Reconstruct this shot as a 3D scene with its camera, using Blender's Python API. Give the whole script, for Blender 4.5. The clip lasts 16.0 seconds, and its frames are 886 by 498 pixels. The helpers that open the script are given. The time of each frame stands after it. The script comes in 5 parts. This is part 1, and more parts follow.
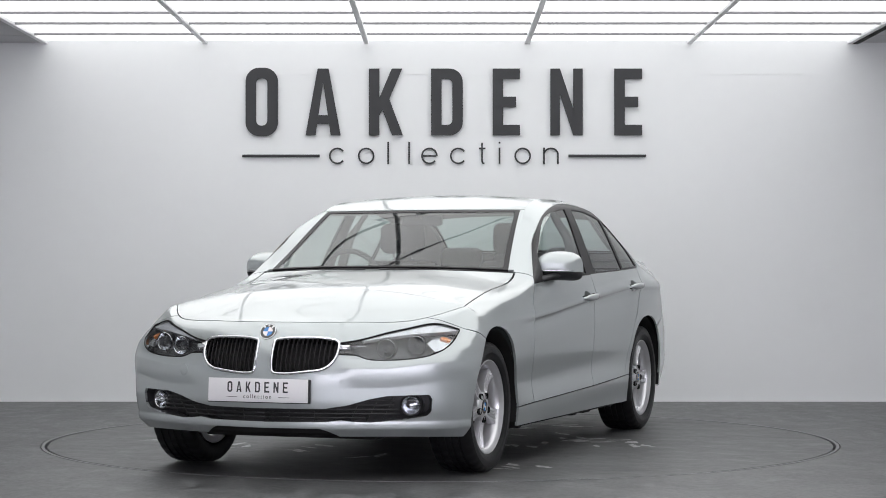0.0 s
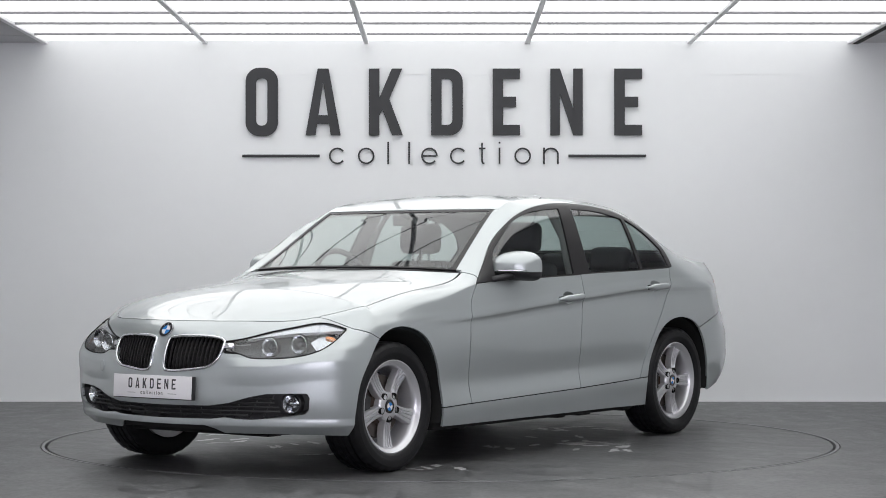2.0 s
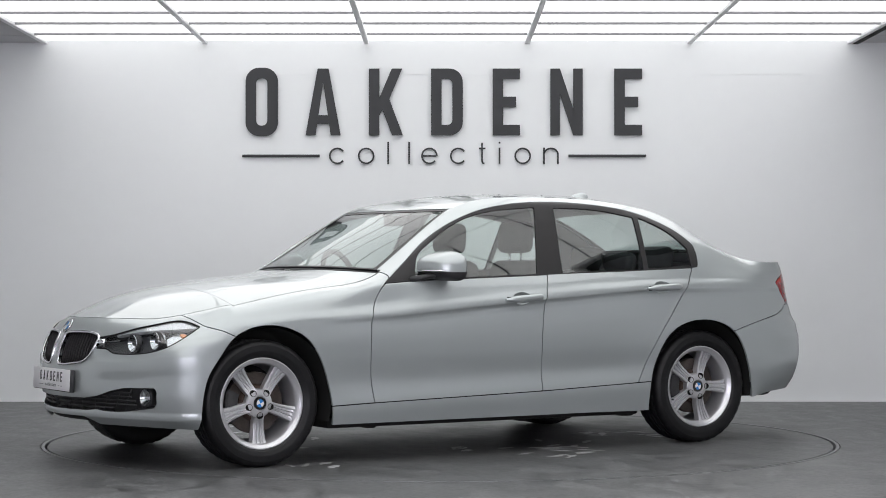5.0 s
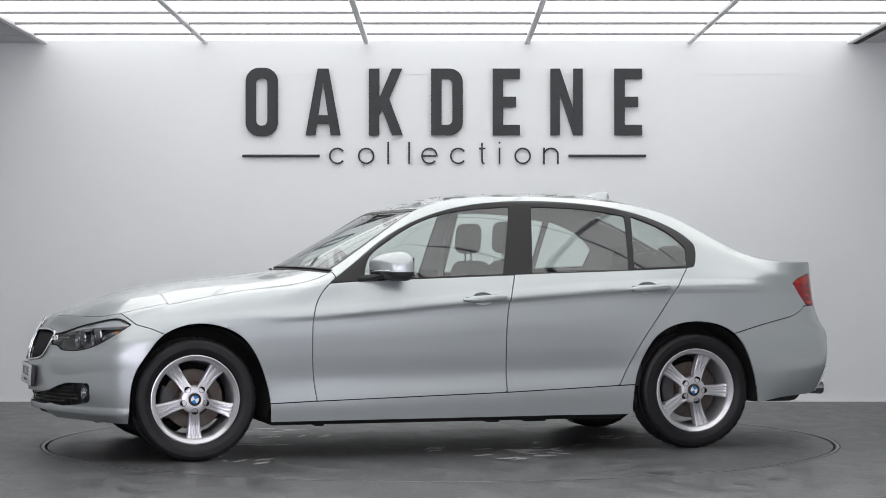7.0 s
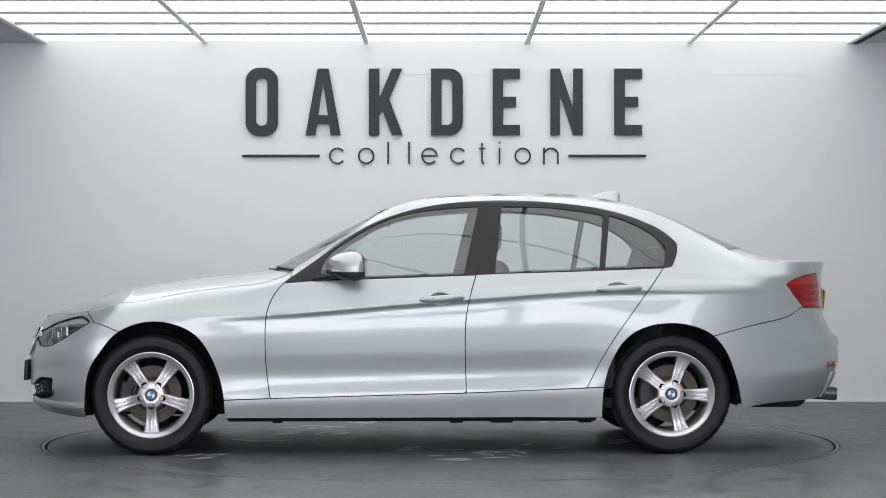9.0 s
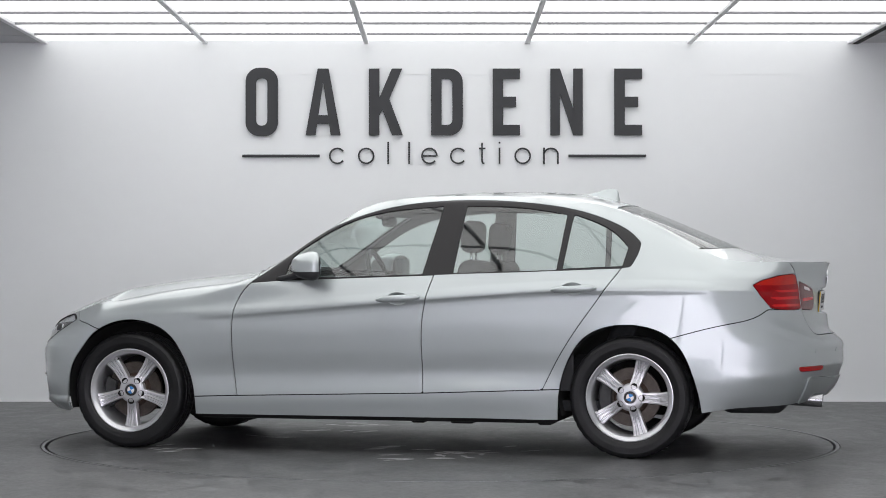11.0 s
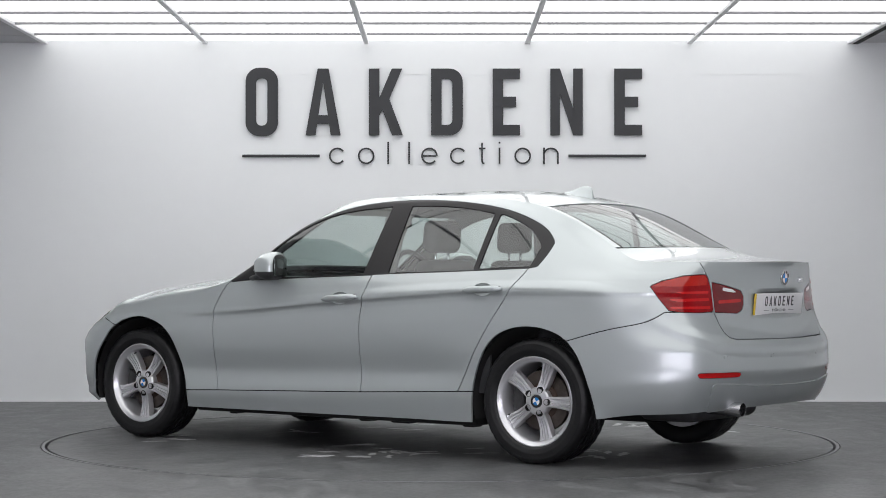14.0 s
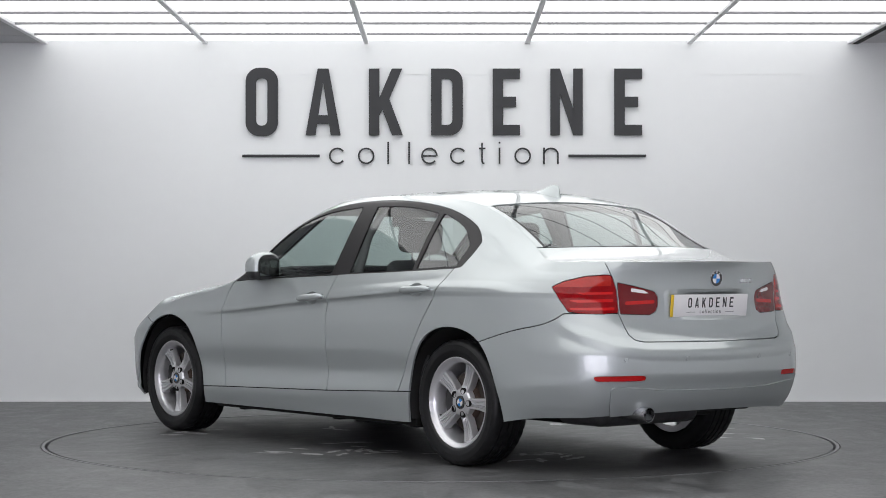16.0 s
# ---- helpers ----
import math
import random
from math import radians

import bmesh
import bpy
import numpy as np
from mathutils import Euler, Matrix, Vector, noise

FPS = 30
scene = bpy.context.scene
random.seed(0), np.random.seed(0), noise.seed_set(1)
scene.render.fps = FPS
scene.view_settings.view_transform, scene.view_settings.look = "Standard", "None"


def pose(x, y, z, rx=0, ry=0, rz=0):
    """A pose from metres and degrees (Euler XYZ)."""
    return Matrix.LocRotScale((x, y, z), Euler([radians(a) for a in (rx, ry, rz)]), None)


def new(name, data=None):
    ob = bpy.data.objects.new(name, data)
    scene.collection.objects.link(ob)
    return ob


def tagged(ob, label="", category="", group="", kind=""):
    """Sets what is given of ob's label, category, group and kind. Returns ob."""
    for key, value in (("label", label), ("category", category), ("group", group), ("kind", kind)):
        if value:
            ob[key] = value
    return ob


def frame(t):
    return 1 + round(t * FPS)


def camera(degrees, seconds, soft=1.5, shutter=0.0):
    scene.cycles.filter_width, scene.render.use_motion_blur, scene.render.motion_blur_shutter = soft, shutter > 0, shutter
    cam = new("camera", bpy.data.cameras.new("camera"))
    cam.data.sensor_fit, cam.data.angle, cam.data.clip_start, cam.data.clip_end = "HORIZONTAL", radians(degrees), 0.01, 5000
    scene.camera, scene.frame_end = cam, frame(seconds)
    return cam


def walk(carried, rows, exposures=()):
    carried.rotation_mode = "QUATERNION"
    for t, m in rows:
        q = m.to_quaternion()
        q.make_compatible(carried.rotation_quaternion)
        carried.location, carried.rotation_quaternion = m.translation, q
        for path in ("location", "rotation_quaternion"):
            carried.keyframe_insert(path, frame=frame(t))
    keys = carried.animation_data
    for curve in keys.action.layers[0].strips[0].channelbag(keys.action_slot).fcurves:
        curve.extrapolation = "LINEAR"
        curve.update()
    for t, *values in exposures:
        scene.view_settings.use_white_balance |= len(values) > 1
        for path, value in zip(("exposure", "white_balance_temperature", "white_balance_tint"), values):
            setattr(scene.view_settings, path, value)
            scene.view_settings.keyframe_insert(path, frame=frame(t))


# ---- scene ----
# ---------------- camera ----------------
cam = camera(24.64, 16.0, soft=0.9)
EYE = pose(0.0067, -11.804, 1.025, 90.436, 0, 0)
walk(cam, [(0.0, EYE), (16.0, EYE)])

# ---------------- world and exposure ----------------
scene.view_settings.exposure = 0.04
world = bpy.data.worlds.new("world")
scene.world = world
world.use_nodes = True
world.node_tree.nodes["Background"].inputs["Color"].default_value = (0.02, 0.02, 0.022, 1)
world.node_tree.nodes["Background"].inputs["Strength"].default_value = 0.1

PANEL_LIGHT = 1.40      # ceiling light panels
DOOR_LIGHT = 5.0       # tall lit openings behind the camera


# ---------------- materials ----------------
def material(name, colour, rough=0.5, metal=0.0, coat=0.0, vary=0.0, scale=8.0, bump=0.0, bump_scale=120.0,
             emit=0.0, spec=0.5, stretch=(1, 1, 1), rough_vary=0.0, coat_rough=0.03, spread=0.2, coat_ior=1.5):
    m = bpy.data.materials.new(name)
    m.use_nodes = True
    nt = m.node_tree
    b = nt.nodes["Principled BSDF"]
    b.inputs["Base Color"].default_value = (*colour, 1)
    b.inputs["Roughness"].default_value = rough
    b.inputs["Metallic"].default_value = metal
    b.inputs["Coat Weight"].default_value = coat
    b.inputs["Coat Roughness"].default_value = coat_rough
    b.inputs["Coat IOR"].default_value = coat_ior
    b.inputs["Specular IOR Level"].default_value = spec
    if emit:
        b.inputs["Emission Color"].default_value = (*colour, 1)
        b.inputs["Emission Strength"].default_value = emit
    if vary or bump or rough_vary:
        co = nt.nodes.new("ShaderNodeTexCoord")
        mp = nt.nodes.new("ShaderNodeMapping")
        mp.inputs["Scale"].default_value = stretch
        nt.links.new(co.outputs["Object"], mp.inputs["Vector"])
    if vary or rough_vary:
        n1 = nt.nodes.new("ShaderNodeTexNoise")
        n1.inputs["Scale"].default_value, n1.inputs["Detail"].default_value = scale, 6
        n2 = nt.nodes.new("ShaderNodeTexNoise")
        n2.inputs["Scale"].default_value, n2.inputs["Detail"].default_value = scale * 9, 3
        nt.links.new(mp.outputs[0], n1.inputs["Vector"])
        nt.links.new(mp.outputs[0], n2.inputs["Vector"])
        mix = nt.nodes.new("ShaderNodeMath")
        mix.operation = "MULTIPLY_ADD"
        mix.inputs[1].default_value = 0.6
        nt.links.new(n1.outputs["Fac"], mix.inputs[0])
        half = nt.nodes.new("ShaderNodeMath")
        half.operation = "MULTIPLY"
        half.inputs[1].default_value = 0.4
        nt.links.new(n2.outputs["Fac"], half.inputs[0])
        nt.links.new(half.outputs[0], mix.inputs[2])
        if vary:
            ramp = nt.nodes.new("ShaderNodeValToRGB")
            ramp.color_ramp.elements[0].position, ramp.color_ramp.elements[1].position = 0.5 - spread, 0.5 + spread
            ramp.color_ramp.elements[0].color = (*[c * (1 - vary) for c in colour], 1)
            ramp.color_ramp.elements[1].color = (*[min(1, c * (1 + vary)) for c in colour], 1)
            nt.links.new(mix.outputs[0], ramp.inputs["Fac"])
            nt.links.new(ramp.outputs["Color"], b.inputs["Base Color"])
        if rough_vary:
            r = nt.nodes.new("ShaderNodeMapRange")
            r.inputs["From Min"].default_value, r.inputs["From Max"].default_value = 0.3, 0.7
            r.inputs["To Min"].default_value, r.inputs["To Max"].default_value = rough - rough_vary, rough + rough_vary
            nt.links.new(mix.outputs[0], r.inputs["Value"])
            nt.links.new(r.outputs[0], b.inputs["Roughness"])
    if bump:
        n3 = nt.nodes.new("ShaderNodeTexNoise")
        n3.inputs["Scale"].default_value, n3.inputs["Detail"].default_value = bump_scale, 4
        nt.links.new(mp.outputs[0], n3.inputs["Vector"])
        bp = nt.nodes.new("ShaderNodeBump")
        bp.inputs["Strength"].default_value, bp.inputs["Distance"].default_value = bump, 0.002
        nt.links.new(n3.outputs["Fac"], bp.inputs["Height"])
        nt.links.new(bp.outputs[0], b.inputs["Normal"])
    return m


def sheet_glass(name, tint, gloss=1.9):
    m = bpy.data.materials.new(name)
    m.use_nodes = True
    nt = m.node_tree
    nt.nodes.remove(nt.nodes["Principled BSDF"])
    tr = nt.nodes.new("ShaderNodeBsdfTransparent")
    tr.inputs["Color"].default_value = (*tint, 1)
    gl = nt.nodes.new("ShaderNodeBsdfGlossy")
    gl.inputs["Roughness"].default_value = 0.0
    lw = nt.nodes.new("ShaderNodeLayerWeight")
    fr = nt.nodes.new("ShaderNodeMath")
    fr.operation = "POWER"
    fr.inputs[1].default_value = 4.5
    nt.links.new(lw.outputs["Facing"], fr.inputs[0])
    up = nt.nodes.new("ShaderNodeMath")
    up.operation, up.use_clamp = "MULTIPLY_ADD", True
    up.inputs[1].default_value, up.inputs[2].default_value = 0.9, 0.042 * gloss
    mix = nt.nodes.new("ShaderNodeMixShader")
    nt.links.new(fr.outputs[0], up.inputs[0])
    nt.links.new(up.outputs[0], mix.inputs[0])
    nt.links.new(tr.outputs[0], mix.inputs[1])
    nt.links.new(gl.outputs[0], mix.inputs[2])
    nt.links.new(mix.outputs[0], nt.nodes["Material Output"].inputs["Surface"])
    return m


def vinyl(name, value, stretch):
    """Grey sheet vinyl: cloudy patches, streaks and fine flecks, with a patchy sheen."""
    m = bpy.data.materials.new(name)
    m.use_nodes = True
    nt = m.node_tree
    b = nt.nodes["Principled BSDF"]
    co = nt.nodes.new("ShaderNodeTexCoord")
    mp = nt.nodes.new("ShaderNodeMapping")
    mp.inputs["Scale"].default_value = stretch
    nt.links.new(co.outputs["Object"], mp.inputs["Vector"])

    def noise(scale, detail, rough, warp=0.0):
        n = nt.nodes.new("ShaderNodeTexNoise")
        n.inputs["Scale"].default_value, n.inputs["Detail"].default_value = scale, detail
        n.inputs["Roughness"].default_value, n.inputs["Distortion"].default_value = rough, warp
        nt.links.new(mp.outputs[0], n.inputs["Vector"])
        return n.outputs["Fac"]

    def ranged(src, lo, hi, a, c):
        r = nt.nodes.new("ShaderNodeMapRange")
        for key, v in zip(("From Min", "From Max", "To Min", "To Max"), (lo, hi, a, c)):
            r.inputs[key].default_value = v
        nt.links.new(src, r.inputs["Value"])
        return r.outputs[0]

    def times(p, q):
        k = nt.nodes.new("ShaderNodeMath")
        k.operation = "MULTIPLY"
        nt.links.new(p, k.inputs[0])
        nt.links.new(q, k.inputs[1])
        return k.outputs[0]
    cloud, streak, fleck = noise(2.2, 3, 0.5), noise(7.0, 8, 0.72, 0.6), noise(38.0, 4, 0.7)
    tone = times(times(ranged(cloud, 0.3, 0.7, 0.84, 1.18), ranged(streak, 0.36, 0.66, 0.55, 1.55)), ranged(fleck, 0.35, 0.65, 0.72, 1.30))
    grey = nt.nodes.new("ShaderNodeVectorMath")
    grey.operation = "SCALE"
    grey.inputs[0].default_value = (value * 0.985, value, value * 1.02)
    nt.links.new(tone, grey.inputs["Scale"])
    nt.links.new(grey.outputs[0], b.inputs["Base Color"])
    nt.links.new(ranged(streak, 0.35, 0.65, 0.34, 0.54), b.inputs["Roughness"])
    bp = nt.nodes.new("ShaderNodeBump")
    bp.inputs["Strength"].default_value, bp.inputs["Distance"].default_value = 0.25, 0.002
    nt.links.new(fleck, bp.inputs["Height"])
    nt.links.new(bp.outputs[0], b.inputs["Normal"])
    return m


PAINT = material("silver_paint", (0.455, 0.491, 0.494), rough=0.36, metal=0.52, coat=1.0, coat_rough=0.01, coat_ior=1.56)
PLASTIC = material("black_plastic", (0.022, 0.022, 0.024), rough=0.5, bump=0.15, bump_scale=600)
TRIM = material("satin_black_trim", (0.015, 0.014, 0.015), rough=0.4, spec=0.35)
GAP = material("gap_black", (0.008, 0.008, 0.008), rough=0.9)
LINING = material("grey_roof_lining", (0.30, 0.31, 0.30), rough=0.9, vary=0.06, scale=30)
CABIN = material("charcoal_cloth", (0.040, 0.042, 0.044), rough=0.9, spec=0.2, vary=0.2, scale=40, bump=0.2, bump_scale=500)
CABIN_HARD = material("soft_dash_plastic", (0.045, 0.046, 0.048), rough=0.6, spec=0.3, bump=0.1, bump_scale=700)
GLASS = sheet_glass("side_glass", (0.80, 0.87, 0.85), 3.0)
SCREEN = sheet_glass("screen_glass", (0.64, 0.73, 0.71), 2.6)
LENS = sheet_glass("clear_lens", (0.92, 0.94, 0.95), 2.2)
RUBBER = material("tyre_rubber", (0.010, 0.010, 0.011), rough=0.44, spec=0.32, vary=0.3, scale=20, bump=0.2, bump_scale=300)
ALLOY = material("painted_alloy", (0.66, 0.66, 0.68), rough=0.30, metal=0.68, coat=0.7, vary=0.03, scale=30)
CHROME = material("chrome", (0.75, 0.76, 0.78), rough=0.08, metal=1.0)
EXHAUST = material("sooty_steel", (0.42, 0.42, 0.43), rough=0.24, metal=1.0, vary=0.15, scale=30)
STEEL = material("worn_brake_steel", (0.085, 0.072, 0.064), rough=0.5, metal=0.8, vary=0.3, scale=25)
RUST = material("rusty_disc_hat", (0.055, 0.035, 0.026), rough=0.85, metal=0.1, vary=0.4, scale=40)
CAST = material("cast_iron", (0.06, 0.06, 0.062), rough=0.6, metal=0.5, vary=0.3, scale=30)
REFLECTOR = material("lamp_reflector", (0.62, 0.63, 0.65), rough=0.14, metal=1.0)
EYELID = material("silver_lamp_brow", (0.72, 0.73, 0.75), rough=0.22, metal=0.35, coat=1.0)
HOUSING = material("grey_lamp_housing", (0.075, 0.078, 0.082), rough=0.3, metal=0.3)
RED = material("red_lamp_plastic", (0.24, 0.003, 0.005), rough=0.06, coat=0.25, coat_rough=0.01, spec=0.25, vary=0.2, scale=12)
RED_DARK = material("dark_red_lamp_plastic", (0.15, 0.004, 0.007), rough=0.06, coat=0.4, vary=0.15, scale=12)
RED_BRIGHT = material("bright_red_lamp_bar", (0.52, 0.007, 0.008), rough=0.12, coat=0.3)
ORANGE_RED = material("orange_red_lamp_plastic", (0.40, 0.014, 0.008), rough=0.08, coat=0.3, coat_rough=0.01, vary=0.15, scale=18)
AMBER = material("amber_lamp_plastic", (0.85, 0.27, 0.04), rough=0.2, coat=1.0)
WHITE = material("white_plate", (0.80, 0.79, 0.80), rough=0.35, vary=0.02, scale=10)
YELLOW = material("yellow_plate_edge", (0.75, 0.50, 0.03), rough=0.4)
INK = material("dark_grey_print", (0.045, 0.045, 0.05), rough=0.5)
BADGE_BLUE = material("enamel_blue", (0.03, 0.22, 0.60), rough=0.15, coat=1.0)
BADGE_WHITE = material("enamel_white", (0.8, 0.8, 0.8), rough=0.15, coat=1.0)
BADGE_BLACK = material("enamel_black", (0.012, 0.012, 0.014), rough=0.15, coat=1.0)
# Dark tint stands for the dark surroundings this glass would reflect.
MIRROR = material("mirror_glass", (0.14, 0.155, 0.155), rough=0.0, metal=1.0)
WALL = material("white_wall_paint", (0.80, 0.816, 0.820), rough=0.7, vary=0.012, scale=1.2, bump=0.03, bump_scale=90)
SIDE_WALL = material("pale_wall_paint", (0.80, 0.81, 0.82), rough=0.75, vary=0.02, scale=1.0)
SOFFIT = material("ceiling_tile", (0.50, 0.50, 0.52), rough=0.8, vary=0.03, scale=3)
BAR = material("ceiling_bar_aluminium", (0.86, 0.86, 0.87), rough=0.5)
CROSS = material("ceiling_crossbar_steel", (0.30, 0.30, 0.31), rough=0.5)
DIFFUSER = material("lit_diffuser", (1.0, 1.0, 1.0), rough=0.6, emit=PANEL_LIGHT)
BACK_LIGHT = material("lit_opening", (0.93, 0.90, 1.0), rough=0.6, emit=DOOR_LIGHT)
LETTER = material("charcoal_letter", (0.042, 0.043, 0.046), rough=0.55, spec=0.3, vary=0.04, scale=5)
FLOOR = vinyl("grey_vinyl_floor", 0.084, (1.0, 0.62, 1))
TABLE = vinyl("grey_turntable_vinyl", 0.080, (1.0, 0.62, 1))
STAIN = material("pale_scuff", (0.42, 0.42, 0.43), rough=0.35, vary=0.45, scale=30)
RING = material("turntable_rim_metal", (0.20, 0.20, 0.21), rough=0.4, metal=0.6)


# ---------------- mesh helpers ----------------
def mesh_from(name, verts, faces, mat, smooth=True, normals=None, mats=None):
    me = bpy.data.meshes.new(name)
    me.from_pydata([tuple(v) for v in verts], [], [tuple(int(i) for i in f) for f in faces])
    for m in (mats or [mat]):
        me.materials.append(m)
    me.shade_smooth() if smooth else me.shade_flat()
    me.update()
    if normals is not None:
        me.normals_split_custom_set_from_vertices([tuple(n) for n in normals])
    return me


def part(name, me, parent=None, label=""):
    ob = new(name, me)
    if parent is not None:
        ob.parent = parent
    if label:
        ob["label"] = label
    return ob


def from_bm(name, bm, mat, angle=35):
    bmesh.ops.recalc_face_normals(bm, faces=bm.faces)
    me = bpy.data.meshes.new(name)
    bm.to_mesh(me)
    bm.free()
    me.materials.append(mat)
    me.shade_smooth()
    me.set_sharp_from_angle(angle=radians(angle))
    return me


def box(name, lo, hi, mat, bevel=0.004, seg=2):
    bm = bmesh.new()
    bmesh.ops.create_cube(bm, size=1)
    for v in bm.verts:
        v.co = [lo[i] + (v.co[i] + 0.5) * (hi[i] - lo[i]) for i in range(3)]
    if bevel:
        bmesh.ops.bevel(bm, geom=bm.edges[:], offset=bevel, segments=seg, affect="EDGES", profile=0.5)
    return from_bm(name, bm, mat)


def add_box(bm, lo, hi, m=None, bevel=0.0, seg=2):
    made = bmesh.ops.create_cube(bm, size=1)["verts"]
    for v in made:
        v.co = [lo[i] + (v.co[i] + 0.5) * (hi[i] - lo[i]) for i in range(3)]
    if bevel:
        edges = list({e for v in made for e in v.link_edges})
        made = list({v for f in bmesh.ops.bevel(bm, geom=edges, offset=bevel, segments=seg, affect="EDGES", profile=0.5)["faces"] for v in f.verts} | {v for v in made if v.is_valid})
    if m is not None:
        bmesh.ops.transform(bm, matrix=m, verts=[v for v in made if v.is_valid])
    return made


def lathe(name, profile, mat, n=64, axis="y", angle=30, closed=False):
    """Turns a profile of (radius, offset along the axis)."""
    verts, faces = [], []
    k = len(profile)
    for i in range(n):
        a = 2 * math.pi * i / n
        for r, o in profile:
            c, s = r * math.cos(a), r * math.sin(a)
            verts.append({"y": (c, o, s), "x": (o, c, s), "z": (c, s, o)}[axis])
    for i in range(n):
        j = (i + 1) % n
        for q in range(k if closed else k - 1):
            p = (q + 1) % k
            faces.append((i * k + q, i * k + p, j * k + p, j * k + q))
    bm = bmesh.new()
    vs = [bm.verts.new(v) for v in verts]
    for f in faces:
        bm.faces.new([vs[i] for i in f])
    bmesh.ops.remove_doubles(bm, verts=bm.verts, dist=1e-6)
    return from_bm(name, bm, mat, angle)


def prism(name, outline, depth, mat, bevel=0.0, frame_m=None, seg=2, angle=35):
    """Extrudes an outline in its own x, y plane by depth along z, with a bevelled front."""
    bm = bmesh.new()
    lower = [bm.verts.new((x, y, 0)) for x, y in outline]
    f = bm.faces.new(lower)
    up = bmesh.ops.extrude_face_region(bm, geom=[f])
    top = [v for v in up["geom"] if isinstance(v, bmesh.types.BMVert)]
    for v in top:
        v.co.z += depth
    if bevel:
        edges = [e for e in bm.edges if all(abs(v.co.z - depth) < 1e-7 for v in e.verts)]
        bmesh.ops.bevel(bm, geom=edges, offset=bevel, segments=seg, affect="EDGES", profile=0.5)
    if frame_m is not None:
        bmesh.ops.transform(bm, matrix=frame_m, verts=bm.verts)
    return from_bm(name, bm, mat, angle)


def tube(name, pts, radius, mat, n=8, closed=False, flat=1.0):
    """A round bar along a line of points."""
    pts = [Vector(p) for p in pts]
    verts, faces = [], []
    m = len(pts)
    for i, p in enumerate(pts):
        a = pts[(i - 1) % m] if (closed or i > 0) else p
        b = pts[(i + 1) % m] if (closed or i < m - 1) else p
        t = (b - a).normalized()
        ref = Vector((0, 0, 1)) if abs(t.z) < 0.9 else Vector((1, 0, 0))
        s = t.cross(ref).normalized()
        w = s.cross(t)
        for k in range(n):
            c = 2 * math.pi * k / n
            verts.append(p + s * radius * math.cos(c) + w * radius * flat * math.sin(c))
    for i in range(m if closed else m - 1):
        j = (i + 1) % m
        for k in range(n):
            q = (k + 1) % n
            faces.append((i * n + k, i * n + q, j * n + q, j * n + k))
    if not closed:
        faces += [tuple(range(n))[::-1], tuple((m - 1) * n + k for k in range(n))]
    return mesh_from(name, verts, faces, mat)


def text_mesh(name, words, size, mat, depth=0.0, spacing=1.0, m=None, stretch=1.0, embolden=0.0):
    cu = bpy.data.curves.new(name, "FONT")
    cu.body, cu.size, cu.extrude, cu.space_character = words, size, depth, spacing
    cu.offset = embolden
    cu.align_x, cu.align_y = "CENTER", "CENTER"
    ob = bpy.data.objects.new(name, cu)
    scene.collection.objects.link(ob)
    bpy.context.view_layer.update()
    me = bpy.data.meshes.new_from_object(ob.evaluated_get(bpy.context.evaluated_depsgraph_get()))
    bpy.data.objects.remove(ob)
    bpy.data.curves.remove(cu)
    me.materials.clear()
    me.materials.append(mat)
    me.transform(Matrix.Diagonal((stretch, 1, 1, 1)))
    if m is not None:
        me.transform(m)
    me.name = name
    return me


